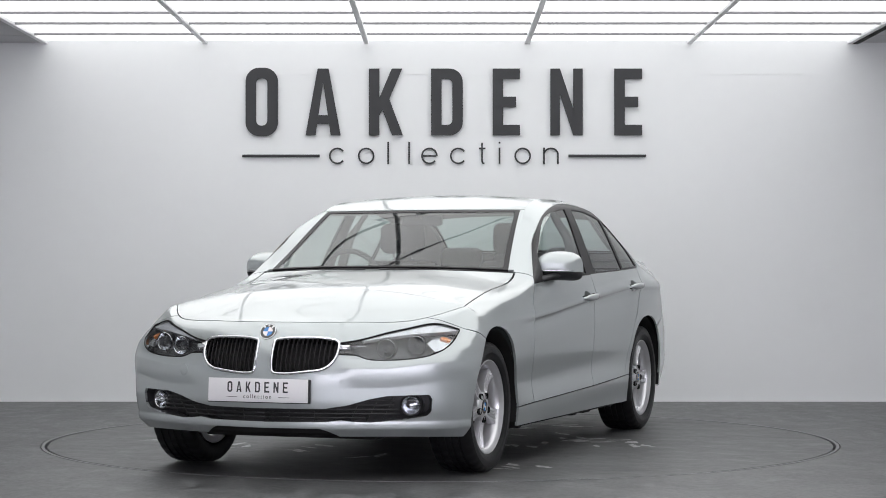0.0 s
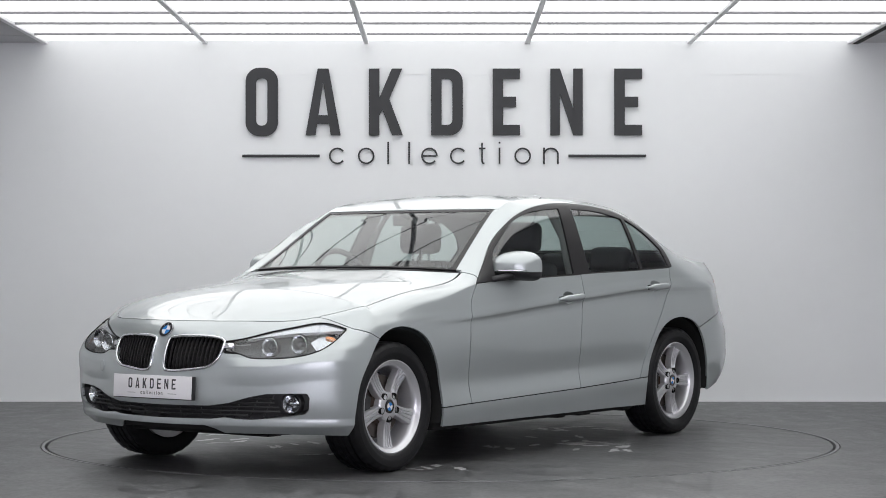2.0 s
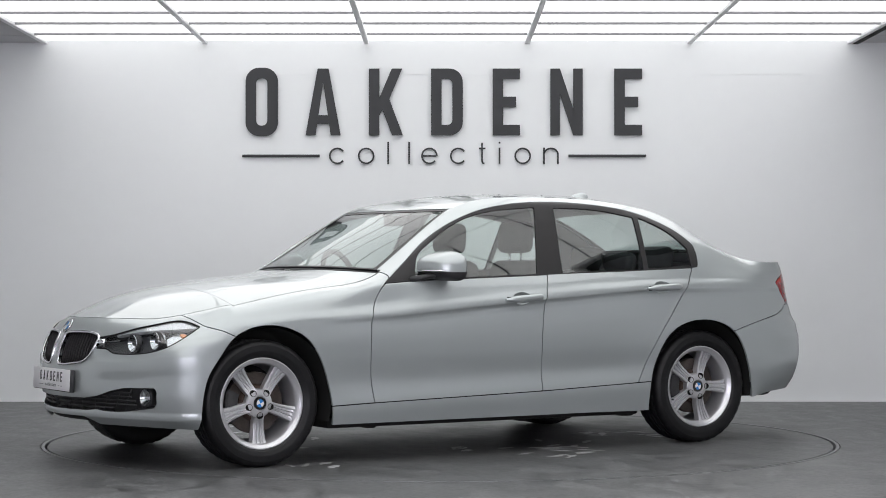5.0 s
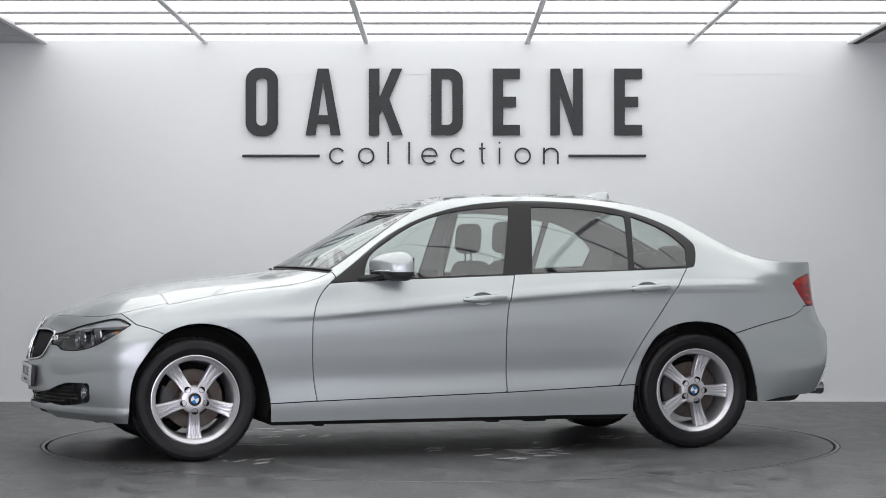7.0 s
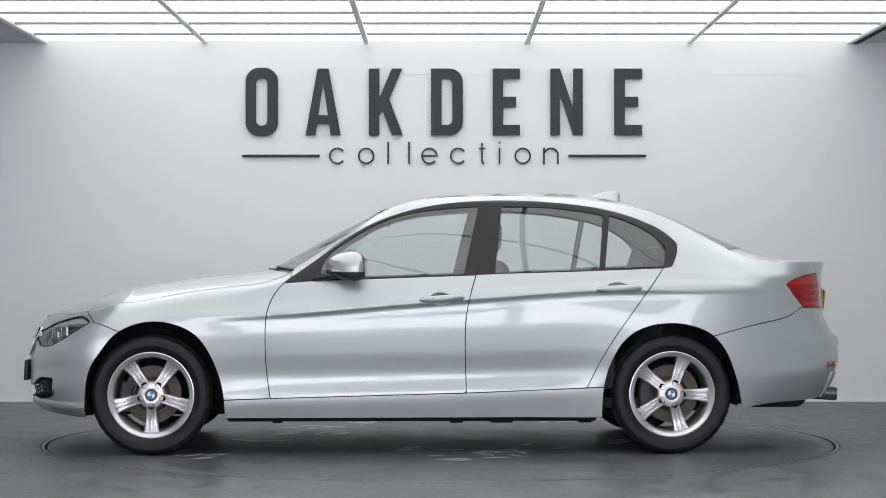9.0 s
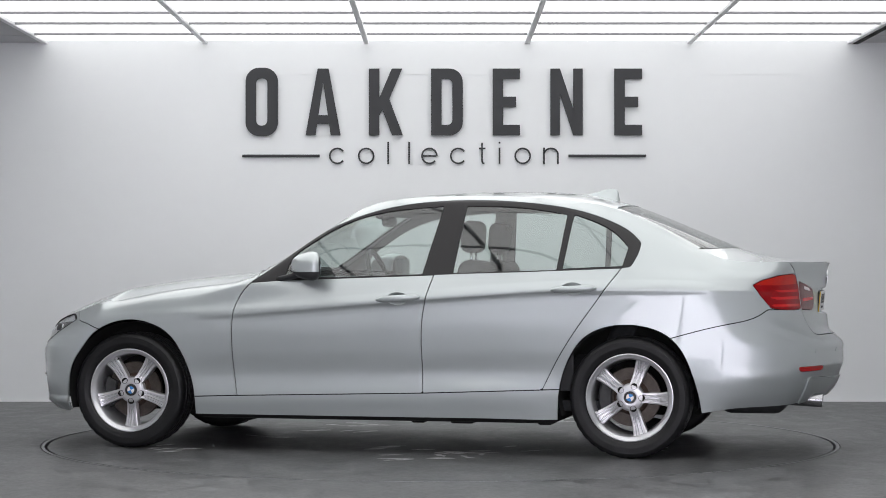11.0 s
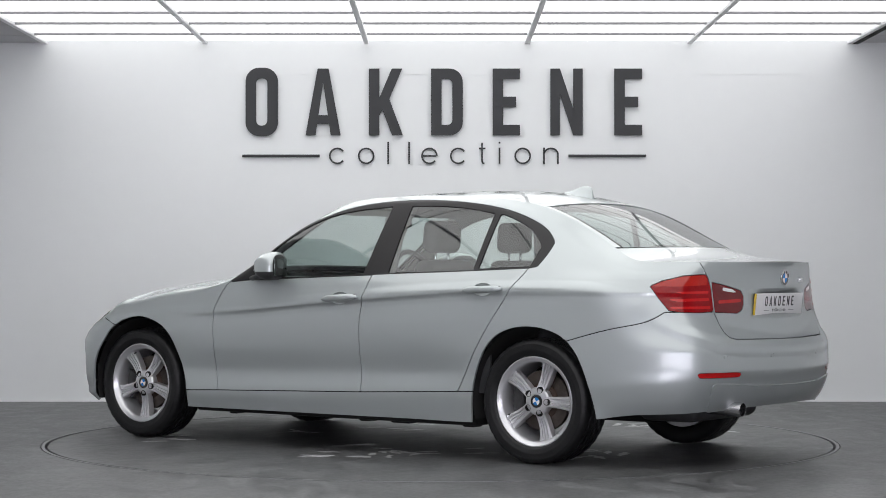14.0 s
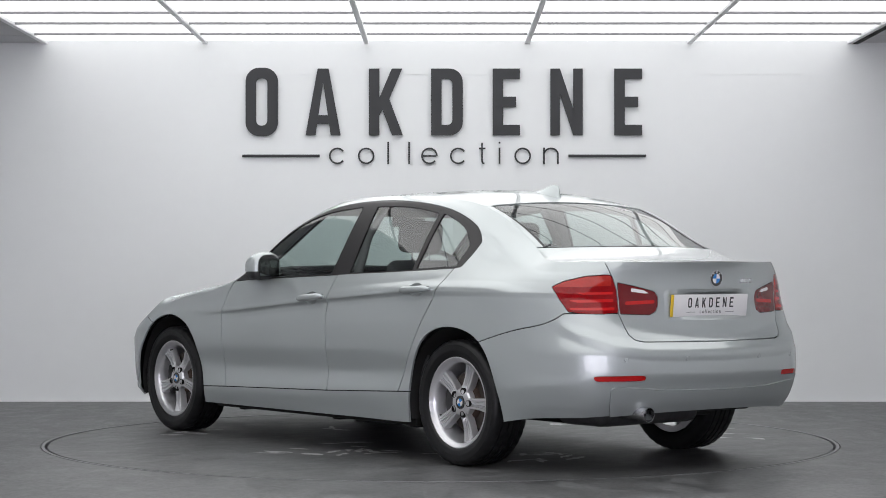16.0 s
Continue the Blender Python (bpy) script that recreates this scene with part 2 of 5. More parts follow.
# ---------------- block capitals of the sign ----------------
def capital(bm, ch, w, h, s, d):
    """A condensed capital of width w, height h and stroke s, cut from slabs of depth d (x to the right, z up, front at y = 0)."""
    def slab(pts):
        lower = [bm.verts.new((x, d, z)) for x, z in pts]
        upper = [bm.verts.new((x, 0, z)) for x, z in pts]
        n = len(pts)
        bm.faces.new(upper)
        bm.faces.new(lower[::-1])
        for i in range(n):
            bm.faces.new((upper[i], lower[i], lower[(i + 1) % n], upper[(i + 1) % n]))

    def ring(outer, inner):
        n = len(outer)
        rows = [[bm.verts.new((x, y, z)) for x, z in line] for line, y in ((outer, 0), (inner, 0), (inner, d), (outer, d))]
        for i in range(n):
            j = (i + 1) % n
            for a in range(4):
                b = (a + 1) % 4
                bm.faces.new((rows[a][i], rows[a][j], rows[b][j], rows[b][i]))

    def rounded(x0, z0, x1, z1, r, right_only=False):
        pts = []
        for cx, cz, a0, rr in ((x1 - r, z0 + r, -90, r), (x1 - r, z1 - r, 0, r), (x0 + r, z1 - r, 90, r), (x0 + r, z0 + r, 180, r)):
            for i in range(9):
                a = radians(a0 + i * 90 / 8)
                if right_only and a0 >= 90:
                    pts.append((x0 + 1e-4 * i * (1 if a0 == 90 else -1) * 0, (z1 if a0 == 90 else z0) + (0 if i else 0) - (i * 1e-5 if a0 == 90 else -(8 - i) * 1e-5)))
                else:
                    pts.append((cx + rr * math.cos(a), cz + rr * math.sin(a)))
        return pts
    if ch == "O":
        ring(rounded(0, 0, w, h, w * 0.42), rounded(s, s, w - s, h - s, (w - 2 * s) * 0.45))
    elif ch == "D":
        ring(rounded(0, 0, w, h, w * 0.42, True), rounded(s, s, w - s, h - s, (w - 2 * s) * 0.45, True))
    elif ch == "A":
        t, e = s * 0.52, 0.0003 * h
        k0, k1 = h * 0.17, h * 0.30
        apex = h * 0.80
        inner = lambda z: s * .95 + (w / 2 - s * .95) * z / apex
        slab([(0, 0), (s * .95, 0), (w / 2 - e, apex), (w / 2 - e, h), (w / 2 - t, h)])
        slab([(w - s * .95, 0), (w, 0), (w / 2 + t, h), (w / 2 + e, h), (w / 2 + e, apex)])
        slab([(inner(k0) + e, k0), (w - inner(k0) - e, k0), (w - inner(k1) - e, k1), (inner(k1) + e, k1)])
    elif ch == "K":
        slab([(0, 0), (s, 0), (s, h * .30), (s * 1.28, h * .385), (w - s * 1.04, 0), (w, 0), (w * .60, h * .545), (w * .98, h), (w - s * 1.06, h), (s, h * .56), (s, h), (0, h)])
    elif ch == "E":
        slab([(0, 0), (w, 0), (w, s), (s, s), (s, h * 0.5 - s / 2), (w * 0.86, h * 0.5 - s / 2), (w * 0.86, h * 0.5 + s / 2),
              (s, h * 0.5 + s / 2), (s, h - s), (w, h - s), (w, h), (0, h)])
    elif ch == "N":
        slab([(0, 0), (s * 0.9, 0), (s * 0.9, h * 0.62), (w - s * 0.9, 0), (w, 0), (w, h), (w - s * 0.9, h), (w - s * 0.9, h * 0.40), (s * 0.9, h), (0, h)])


def capital_mesh(ch, w, h, s, d, mat, m=None):
    bm = bmesh.new()
    capital(bm, ch, w, h, s, d)
    if m is not None:
        bmesh.ops.transform(bm, matrix=m, verts=bm.verts)
    return from_bm("letter", bm, mat, 30)


# ---------------- the room ----------------
BACK_Y, CEIL = 3.36, 2.685
LEFT_X, RIGHT_X, REAR_Y = -4.6, 4.7, -14.2
LIT_X = [-2.97, -1.77, -0.566, 0.638, 1.85, 3.05]
LIT_Y0 = -7.4


def plane_box(name, lo, hi, mat, label, category):
    return tagged(part(name, box(name, lo, hi, mat, 0)), label, category, kind="structure")


plane_box("wall_north", (LEFT_X - 0.2, BACK_Y, -0.1), (RIGHT_X + 0.2, BACK_Y + 0.2, CEIL + 0.3), WALL, "plain white painted studio wall behind the turntable", "wall")
plane_box("wall_west", (LEFT_X - 0.2, REAR_Y, -0.1), (LEFT_X, BACK_Y, CEIL + 0.3), SIDE_WALL, "pale painted side wall of the studio", "wall")
plane_box("wall_east", (RIGHT_X, REAR_Y, -0.1), (RIGHT_X + 0.2, BACK_Y, CEIL + 0.3), SIDE_WALL, "pale painted side wall of the studio", "wall")
plane_box("wall_south", (LEFT_X - 0.2, REAR_Y - 0.2, -0.1), (RIGHT_X + 0.2, REAR_Y, CEIL + 0.3), SIDE_WALL, "pale painted wall at the studio entrance", "wall")
plane_box("trim", (LEFT_X, BACK_Y - 0.0012, 2.446), (RIGHT_X, BACK_Y + 0.01, 2.449), WALL, "hairline joint across the painted wall", "wall joint")
plane_box("trim", (2.465, BACK_Y - 0.0012, 1.15), (2.468, BACK_Y + 0.01, 2.02), WALL, "hairline upright joint in the painted wall", "wall joint")
plane_box("baseboard", (LEFT_X, BACK_Y - 0.012, 0.0), (RIGHT_X, BACK_Y, 0.012), SIDE_WALL, "thin grey strip along the foot of the wall", "baseboard")


def floor_with_hole():
    n, r = 160, 2.293
    cy = 0.05
    verts, faces = [], []
    for i in range(n):
        a = 2 * math.pi * i / n
        c, s = math.cos(a), math.sin(a)
        verts.append((r * c - 0.008, cy + r * s, 0))
        verts.append((r * c - 0.008, cy + r * s, -0.05))
        k = min((RIGHT_X if c > 0 else -LEFT_X) / max(abs(c), 1e-6), ((BACK_Y - cy) if s > 0 else (cy - REAR_Y)) / max(abs(s), 1e-6))
        verts.append((k * c, cy + k * s, 0))
    for i in range(n):
        j = (i + 1) % n
        faces += [(3 * i, 3 * i + 2, 3 * j + 2, 3 * j), (3 * i + 1, 3 * i, 3 * j, 3 * j + 1)]
    for x, y in ((RIGHT_X, BACK_Y), (LEFT_X, BACK_Y), (LEFT_X, REAR_Y), (RIGHT_X, REAR_Y)):
        a = math.atan2(y - cy, x) % (2 * math.pi)
        i = int(a / (2 * math.pi) * n)
        verts.append((x, y, 0))
        faces.append((3 * i + 2, len(verts) - 1, 3 * ((i + 1) % n) + 2))
    return mesh_from("floor", verts, faces, FLOOR, smooth=False)


tagged(part("floor", floor_with_hole()), "dark grey vinyl studio floor with soft streaks", "floor", kind="structure")
plane_box("subfloor", (LEFT_X, REAR_Y, -0.12), (RIGHT_X, BACK_Y, -0.06), GAP, "dark pit below the turntable", "floor")

# ceiling: plain tiles all round, and the lit field in the middle
def ceiling_mesh():
    bm = bmesh.new()
    z0, z1 = CEIL, CEIL + 0.2
    for lo, hi in (((LEFT_X, REAR_Y, z0), (LIT_X[0] - 0.03, BACK_Y, z1)), ((LIT_X[-1] + 0.06, REAR_Y, z0), (RIGHT_X, BACK_Y, z1)),
                   ((LIT_X[0] - 0.03, REAR_Y, z0), (LIT_X[-1] + 0.06, LIT_Y0, z1))):
        add_box(bm, lo, hi)
    add_box(bm, (LIT_X[0] - 0.03, LIT_Y0, z1), (LIT_X[-1] + 0.06, BACK_Y, z1 + 0.1))
    for y in np.arange(BACK_Y - 0.5, REAR_Y, -0.63):
        add_box(bm, (LEFT_X, y - 0.006, z0 - 0.004), (LIT_X[0] - 0.035, y + 0.006, z0 - 0.001))
        add_box(bm, (LIT_X[-1] + 0.065, y - 0.006, z0 - 0.004), (RIGHT_X, y + 0.006, z0 - 0.001))
    return from_bm("ceiling", bm, SOFFIT)


tagged(part("ceiling", ceiling_mesh()), "pale grey tiled ceiling round the light panels", "ceiling", kind="structure")

LINES_Y = [BACK_Y - 0.01, 2.846, 2.19, 1.595, 0.945]
while LINES_Y[-1] > LIT_Y0 + 0.3:
    LINES_Y.append(LINES_Y[-1] - 0.63)


def light_panels():
    first = None
    for i in range(len(LIT_X) - 1):
        for j in range(len(LINES_Y) - 1):
            x0, x1, y1, y0 = LIT_X[i] + 0.016, LIT_X[i + 1] - 0.016, LINES_Y[j] - 0.009, LINES_Y[j + 1] + 0.009
            ob = tagged(new("light_panel"), "white glowing ceiling light panel with a slim frame", "light panel", "ceiling light panels")
            ob.location = ((x0 + x1) / 2, (y0 + y1) / 2, CEIL)
            hx, hy = (x1 - x0) / 2, (y1 - y0) / 2
            part("diffuser", box("diffuser", (-hx, -hy, 0.012), (hx, hy, 0.03), DIFFUSER, 0), ob, "glowing white diffuser")


light_panels()


def ceiling_bars():
    for i, x in enumerate(LIT_X):
        w = 0.019
        ob = tagged(part("ceiling_bar", box("ceiling_bar", (-w, LINES_Y[-1], -0.010), (w, BACK_Y - 0.002, 0.03), BAR, 0.003)),
                    "long grey metal bar between rows of light panels", "ceiling bar", "long ceiling bars")
        ob.location = (x, 0, CEIL)
    for y in LINES_Y[1:]:
        for i in range(len(LIT_X) - 1):
            ob = tagged(part("ceiling_crossbar", box("ceiling_crossbar", (LIT_X[i] + 0.022, -0.0075, -0.004), (LIT_X[i + 1] - 0.022, 0.0075, 0.03), CROSS, 0.002)),
                        "thin grey metal crossbar between light panels", "ceiling bar", "ceiling crossbars")
            ob.location = (0, y, CEIL)
    # solid black strip stands for the shade in the edge gap
    ob = tagged(part("ceiling_edge", box("ceiling_edge", (-0.022, LINES_Y[-1], -0.012), (0.018, BACK_Y - 0.002, 0.05), GAP, 0)),
                "black strip painting the shade of a gap beside the lit ceiling", "ceiling gap")
    ob.location = (LIT_X[-1] + 0.046, 0, CEIL)


ceiling_bars()


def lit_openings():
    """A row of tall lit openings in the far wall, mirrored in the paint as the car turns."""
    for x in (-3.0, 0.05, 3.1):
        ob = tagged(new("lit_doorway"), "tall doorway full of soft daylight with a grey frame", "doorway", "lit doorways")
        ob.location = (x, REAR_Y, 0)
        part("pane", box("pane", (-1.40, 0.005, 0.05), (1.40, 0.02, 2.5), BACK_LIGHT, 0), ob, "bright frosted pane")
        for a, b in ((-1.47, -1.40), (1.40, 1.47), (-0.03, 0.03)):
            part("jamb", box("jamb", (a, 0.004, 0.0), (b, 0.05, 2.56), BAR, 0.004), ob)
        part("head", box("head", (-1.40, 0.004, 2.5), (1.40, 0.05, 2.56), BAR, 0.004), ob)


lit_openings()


def small_letter(ch, x, tall, s, d, mat):
    """A light geometric small letter of x-height x, centred on x = 0, front at y = 0."""
    bm = bmesh.new()
    r = x / 2

    def ribbon(pts, closed=False):
        n = len(pts)
        rows = []
        for i, (a, b) in enumerate(pts):
            p = pts[(i - 1) % n] if closed or i else pts[0]
            q = pts[(i + 1) % n] if closed or i < n - 1 else pts[-1]
            t = Vector((q[0] - p[0], q[1] - p[1])).normalized() * (s / 2)
            rows.append([bm.verts.new(v) for v in ((a - t.y, 0, b + t.x), (a + t.y, 0, b - t.x), (a + t.y, d, b - t.x), (a - t.y, d, b + t.x))])
        for i in range(n if closed else n - 1):
            u, v = rows[i], rows[(i + 1) % n]
            for k in range(4):
                bm.faces.new((u[k], u[(k + 1) % 4], v[(k + 1) % 4], v[k]))
        if not closed:
            bm.faces.new(rows[0])
            bm.faces.new(rows[-1][::-1])

    def arc(a0, a1, rx=r - s / 2, rz=r - s / 2, cz=r, n=28):
        return [(rx * math.cos(radians(a0 + (a1 - a0) * i / n)), cz + rz * math.sin(radians(a0 + (a1 - a0) * i / n))) for i in range(n + 1)]
    if ch == "o":
        ribbon(arc(0, 360)[:-1], True)
    elif ch == "c":
        ribbon(arc(38, 322))
    elif ch == "e":
        ribbon(arc(0, 318))
        ribbon([(r - s, r - .0002), (-r + s, r - .0002)])
    elif ch == "l":
        ribbon([(0, 0), (0, tall)])
    elif ch == "i":
        ribbon([(0, 0), (0, x)])
        ribbon([(0, tall - s), (0, tall)])
    elif ch == "t":
        ribbon([(.018, s / 2), (.008, s / 2), (0, s * 1.6), (0, tall * .96)])
        ribbon([(-.024, x - s / 2), (-s / 2 - .0003, x - s / 2)])
        ribbon([(s / 2 + .0003, x - s / 2), (.026, x - s / 2)])
    elif ch == "n":
        w = r * .84
        ribbon([(-w, 0), (-w, x)])
        ribbon([(w, 0)] + arc(0, 165, w, w - s / 2, x - w))
    return from_bm("letter", bm, mat, 40)


# the sign on the wall
def wall_sign():
    k = (BACK_Y + 11.804) / 3590.2
    px = lambda u: (u - 784) * k + 0.0067
    pz = lambda v: 1.025 + (468.35 - v) * k
    h = pz(122) - pz(240)
    sign = tagged(new("wall_sign"), "large charcoal letters and thin rules mounted on the white wall", "sign")
    sign.location = (0, BACK_Y, 0)
    spans = {"O": (435, 492), "A": (541, 603), "K": (653, 713), "D": (763, 819), "E": (872, 920), "N": (974, 1031), "E2": (1087, 1136)}
    for key, (a, b) in spans.items():
        w = px(b) - px(a)
        over = 0.006 if key == "O" else 0.0
        me = capital_mesh(key[0], w, h + 2 * over, 0.078, 0.024, LETTER)
        ob = part("letter", me, sign)
        ob.location = (px(a), -0.030, pz(240) - over)
    for a, b in ((429, 566), (1006, 1143)):
        part("rule", box("rule", (px(a), -0.022, pz(279)), (px(b), -0.008, pz(274)), LETTER, 0.001), sign, "thin straight rule")
    for ch, u in zip("collection", (597, 648, 687, 724, 760, 811, 853, 884, 925, 975)):
        ob = part("letter", small_letter(ch, 0.124, 0.167, 0.0125, 0.012, LETTER), sign)
        ob.location = (px(u), -0.018, pz(291))


wall_sign()


# ---------------- the turntable and the car's skin ----------------
turntable = tagged(new("turntable"), "round grey turntable let into the studio floor", "turntable")
part("disc", lathe("disc", [(0.0, -0.0004), (2.250, -0.0004), (2.253, -0.004), (2.253, -0.05)], TABLE, n=160, axis="z"), turntable)
part("rim", lathe("rim", [(2.268, -0.05), (2.268, -0.001), (2.270, 0.001), (2.287, 0.001), (2.289, -0.05)], RING, n=160, axis="z"), turntable, "dull metal rim")
turntable.location = (-0.008, 0.05, 0)


def spline(ts, ps):
    """A natural cubic spline through rows of numbers."""
    ts, ps = np.asarray(ts, float), np.asarray(ps, float)
    n = len(ts)
    h = np.diff(ts)
    m = np.zeros((n, n))
    r = np.zeros((n, ps.shape[1]))
    m[0, 0] = m[-1, -1] = 1
    for i in range(1, n - 1):
        m[i, i - 1], m[i, i], m[i, i + 1] = h[i - 1], 2 * (h[i - 1] + h[i]), h[i]
        r[i] = 6 * ((ps[i + 1] - ps[i]) / h[i] - (ps[i] - ps[i - 1]) / h[i - 1])
    s = np.linalg.solve(m, r)

    def at(x):
        x = np.asarray(x, float)
        i = np.clip(np.searchsorted(ts, x) - 1, 0, n - 2)
        a, b, w = (ts[i + 1] - x)[:, None], (x - ts[i])[:, None], h[i][:, None]
        return s[i] * a ** 3 / (6 * w) + s[i + 1] * b ** 3 / (6 * w) + (ps[i] / w - s[i] * w / 6) * a + (ps[i + 1] / w - s[i + 1] * w / 6) * b
    return at


def monotone(ts, ps, x):
    """Monotone cubic through rows ps (k, ...) at ts (k), at x."""
    ts, ps = np.asarray(ts, float), np.asarray(ps, float)
    h = np.diff(ts).reshape(-1, *([1] * (ps.ndim - 1)))
    d = np.diff(ps, axis=0) / h
    m = np.zeros_like(ps)
    m[0], m[-1] = d[0], d[-1]
    p = d[:-1] * d[1:]
    w1, w2 = 2 * h[1:] + h[:-1], h[1:] + 2 * h[:-1]
    safe = np.where(p > 0, w1 / np.where(p > 0, d[:-1], 1) + w2 / np.where(p > 0, d[1:], 1), 1)
    m[1:-1] = np.where(p > 0, (w1 + w2) / safe, 0)
    x = np.asarray(x, float)
    i = np.clip(np.searchsorted(ts, x) - 1, 0, len(ts) - 2)
    sh = (-1, *([1] * (ps.ndim - 1)))
    hh = np.diff(ts)[i].reshape(sh)
    t = (x - ts[i]).reshape(sh) / hh
    return (1 + 2 * t) * (1 - t) ** 2 * ps[i] + t * (1 - t) ** 2 * hh * m[i] + t * t * (3 - 2 * t) * ps[i + 1] + t * t * (t - 1) * hh * m[i + 1]


SIDE_X = [1.50, 1.25, 0.95, 0.70, 0.55, 0.40, 0.25, 0.10, -0.05, -0.30, -0.70, -1.05, -1.40, -1.75]
FRONT_Y = [0.0, 0.25, 0.46, 0.685, 0.832]
REAR_DROP, REAR_Y_ = [0.0, 0.03, 0.085, 0.20, 0.42], [0.0, 0.25, 0.47, 0.70, 0.815]


def along(pairs):
    xs, vs = zip(*sorted(pairs))
    return lambda x: float(np.interp(x, xs, vs))


class Level:
    """One height line round the half car: nose x, width scale and heights; the side's heights and half-widths; the tail's."""
    def __init__(self, nose, tail, z_side, w_side, full=0.0):
        self.nose, self.tail, self.z_side, self.w_side, self.full = nose, tail, z_side, w_side, full

    def rows(self):
        xf, kf, z0, z4 = self.nose
        xr, kr, y0, y4 = self.tail
        f = self.full
        drop = [0.0, 0.032, 0.11 - 0.01 * f, 0.235 - 0.035 * f, 0.455 - 0.115 * f]
        wide = FRONT_Y[:-1] + [FRONT_Y[-1] + 0.033 * f]
        rows = [(xf - d, y * kf, z0 + (z4 - z0) * (k / 0.832) ** 9) for d, y, k in zip(drop, wide, FRONT_Y)]
        z, w = along(self.z_side), along(self.w_side)
        rows += [(x, w(x), z(x)) for x in SIDE_X]
        rows += [(xr + d, y * kr, y0 + (y4 - y0) * (y / 0.815) ** 2) for d, y in zip(REAR_DROP[::-1], REAR_Y_[::-1])]
        return np.array(rows)


LEVELS = [
    Level((2.125, 0.99, 0.215, 0.205), (-2.39, 1.0, 0.315, 0.275), [(1.5, .20), (.9, .20), (-1.05, .202), (-1.75, .245)], [(1.5, .87), (1.2, .866), (-1.1, .868), (-1.75, .865)], 0.8),
    Level((2.165, 1.0, 0.285, 0.28), (-2.43, 1.02, 0.365, 0.345), [(1.5, .28), (.9, .293), (-1.05, .352), (-1.75, .345)], [(1.5, .885), (1.2, .876), (.7, .880), (-.7, .884), (-1.1, .880), (-1.75, .875)], 1),
    Level((2.183, 1.01, 0.385, 0.385), (-2.46, 1.03, 0.435, 0.43), [(1.5, .40), (.9, .41), (-1.05, .45), (-1.75, .43)], [(1.5, .898), (1.2, .884), (.95, .873), (.7, .869), (-.7, .870), (-1.05, .882), (-1.45, .903), (-1.75, .885)], 1),
    Level((2.182, 1.015, 0.48, 0.51), (-2.478, 1.02, 0.50, 0.50), [(1.5, .52), (.9, .55), (-1.05, .58), (-1.75, .53)], [(1.5, .903), (1.2, .890), (.7, .885), (-.7, .886), (-1.1, .892), (-1.45, .905), (-1.75, .888)], 1),
    Level((2.172, 1.01, 0.555, 0.605), (-2.475, 1.02, 0.575, 0.585), [(1.5, .625), (.9, .655), (0, .71), (-1.05, .72), (-1.75, .64)], [(1.5, .903), (1.2, .895), (.7, .892), (-.7, .893), (-1.1, .895), (-1.45, .903), (-1.75, .886)], 1),
    Level((2.158, 1.005, 0.605, 0.655), (-2.435, 1.01, 0.635, 0.71), [(1.5, .675), (1.2, .70), (.86, .722), (.09, .788), (-.67, .845), (-1.05, .868), (-1.4, .86), (-1.75, .83)], [(1.5, .899), (1.2, .896), (.8, .890), (0, .888), (-1.1, .888), (-1.45, .894), (-1.75, .882)], 0.8),
    Level((2.143, 1.0, 0.640, 0.695), (-2.400, 1.0, 0.675, 0.84), [(1.5, .715), (1.2, .738), (.86, .748), (.09, .814), (-.67, .871), (-1.05, .892), (-1.4, .90), (-1.75, .895)], [(1.5, .892), (1.2, .894), (.8, .894), (0, .894), (-1.1, .892), (-1.45, .890), (-1.75, .876)], 0.5),
    Level((2.126, 0.995, 0.672, 0.735), (-2.387, 0.985, 0.79, 0.905), [(1.5, .755), (1.2, .785), (.95, .80), (.7, .835), (.4, .875), (-.3, .915), (-1.05, .945), (-1.4, .952), (-1.75, .942)], [(1.5, .873), (1.2, .880), (.7, .874), (0, .871), (-1.1, .869), (-1.45, .862), (-1.75, .844)], 0.2),
    Level((2.108, 0.985, 0.697, 0.770), (-2.384, 0.96, 0.92, 0.96), [(1.5, .785), (1.25, .83), (.95, .868), (.7, .922), (.4, .942), (-.3, .967), (-1.05, .994), (-1.4, 1.008), (-1.75, .99)], [(1.5, .852), (1.25, .856), (.95, .858), (.7, .858), (.4, .852), (-.3, .848), (-1.05, .845), (-1.4, .832), (-1.75, .795)], 0),
    Level((2.080, 0.96, 0.725, 0.798), (-2.394, 0.915, 1.005, 0.995), [(1.5, .808), (1.25, .856), (.95, .897), (.7, .946), (.55, 1.030), (.4, 1.137), (.25, 1.230), (.1, 1.294), (-.05, 1.340), (-.3, 1.366), (-.7, 1.366), (-1.05, 1.326), (-1.4, 1.190), (-1.75, 1.060)], [(1.5, .812), (1.25, .812), (.95, .812), (.7, .828), (.55, .798), (.4, .762), (.25, .730), (.1, .702), (-.05, .682), (-.3, .668), (-.7, .660), (-1.05, .662), (-1.4, .695), (-1.75, .715)], 0),
    Level((2.042, 0.93, 0.751, 0.815), (-2.405, 0.86, 1.035, 1.04), [(1.5, .822), (1.25, .870), (.95, .910), (.7, .965), (.55, 1.052), (.4, 1.155), (.25, 1.257), (.1, 1.342), (-.05, 1.382), (-.3, 1.400), (-.7, 1.399), (-1.05, 1.372), (-1.4, 1.288), (-1.75, 1.108)], [(1.5, .765), (1.25, .752), (.95, .74), (.7, .735), (.55, .700), (.4, .665), (.25, .633), (.1, .606), (-.05, .594), (-.3, .588), (-.7, .580), (-1.05, .570), (-1.4, .572), (-1.75, .615)], 0),
]

NU, NV = 460, 168
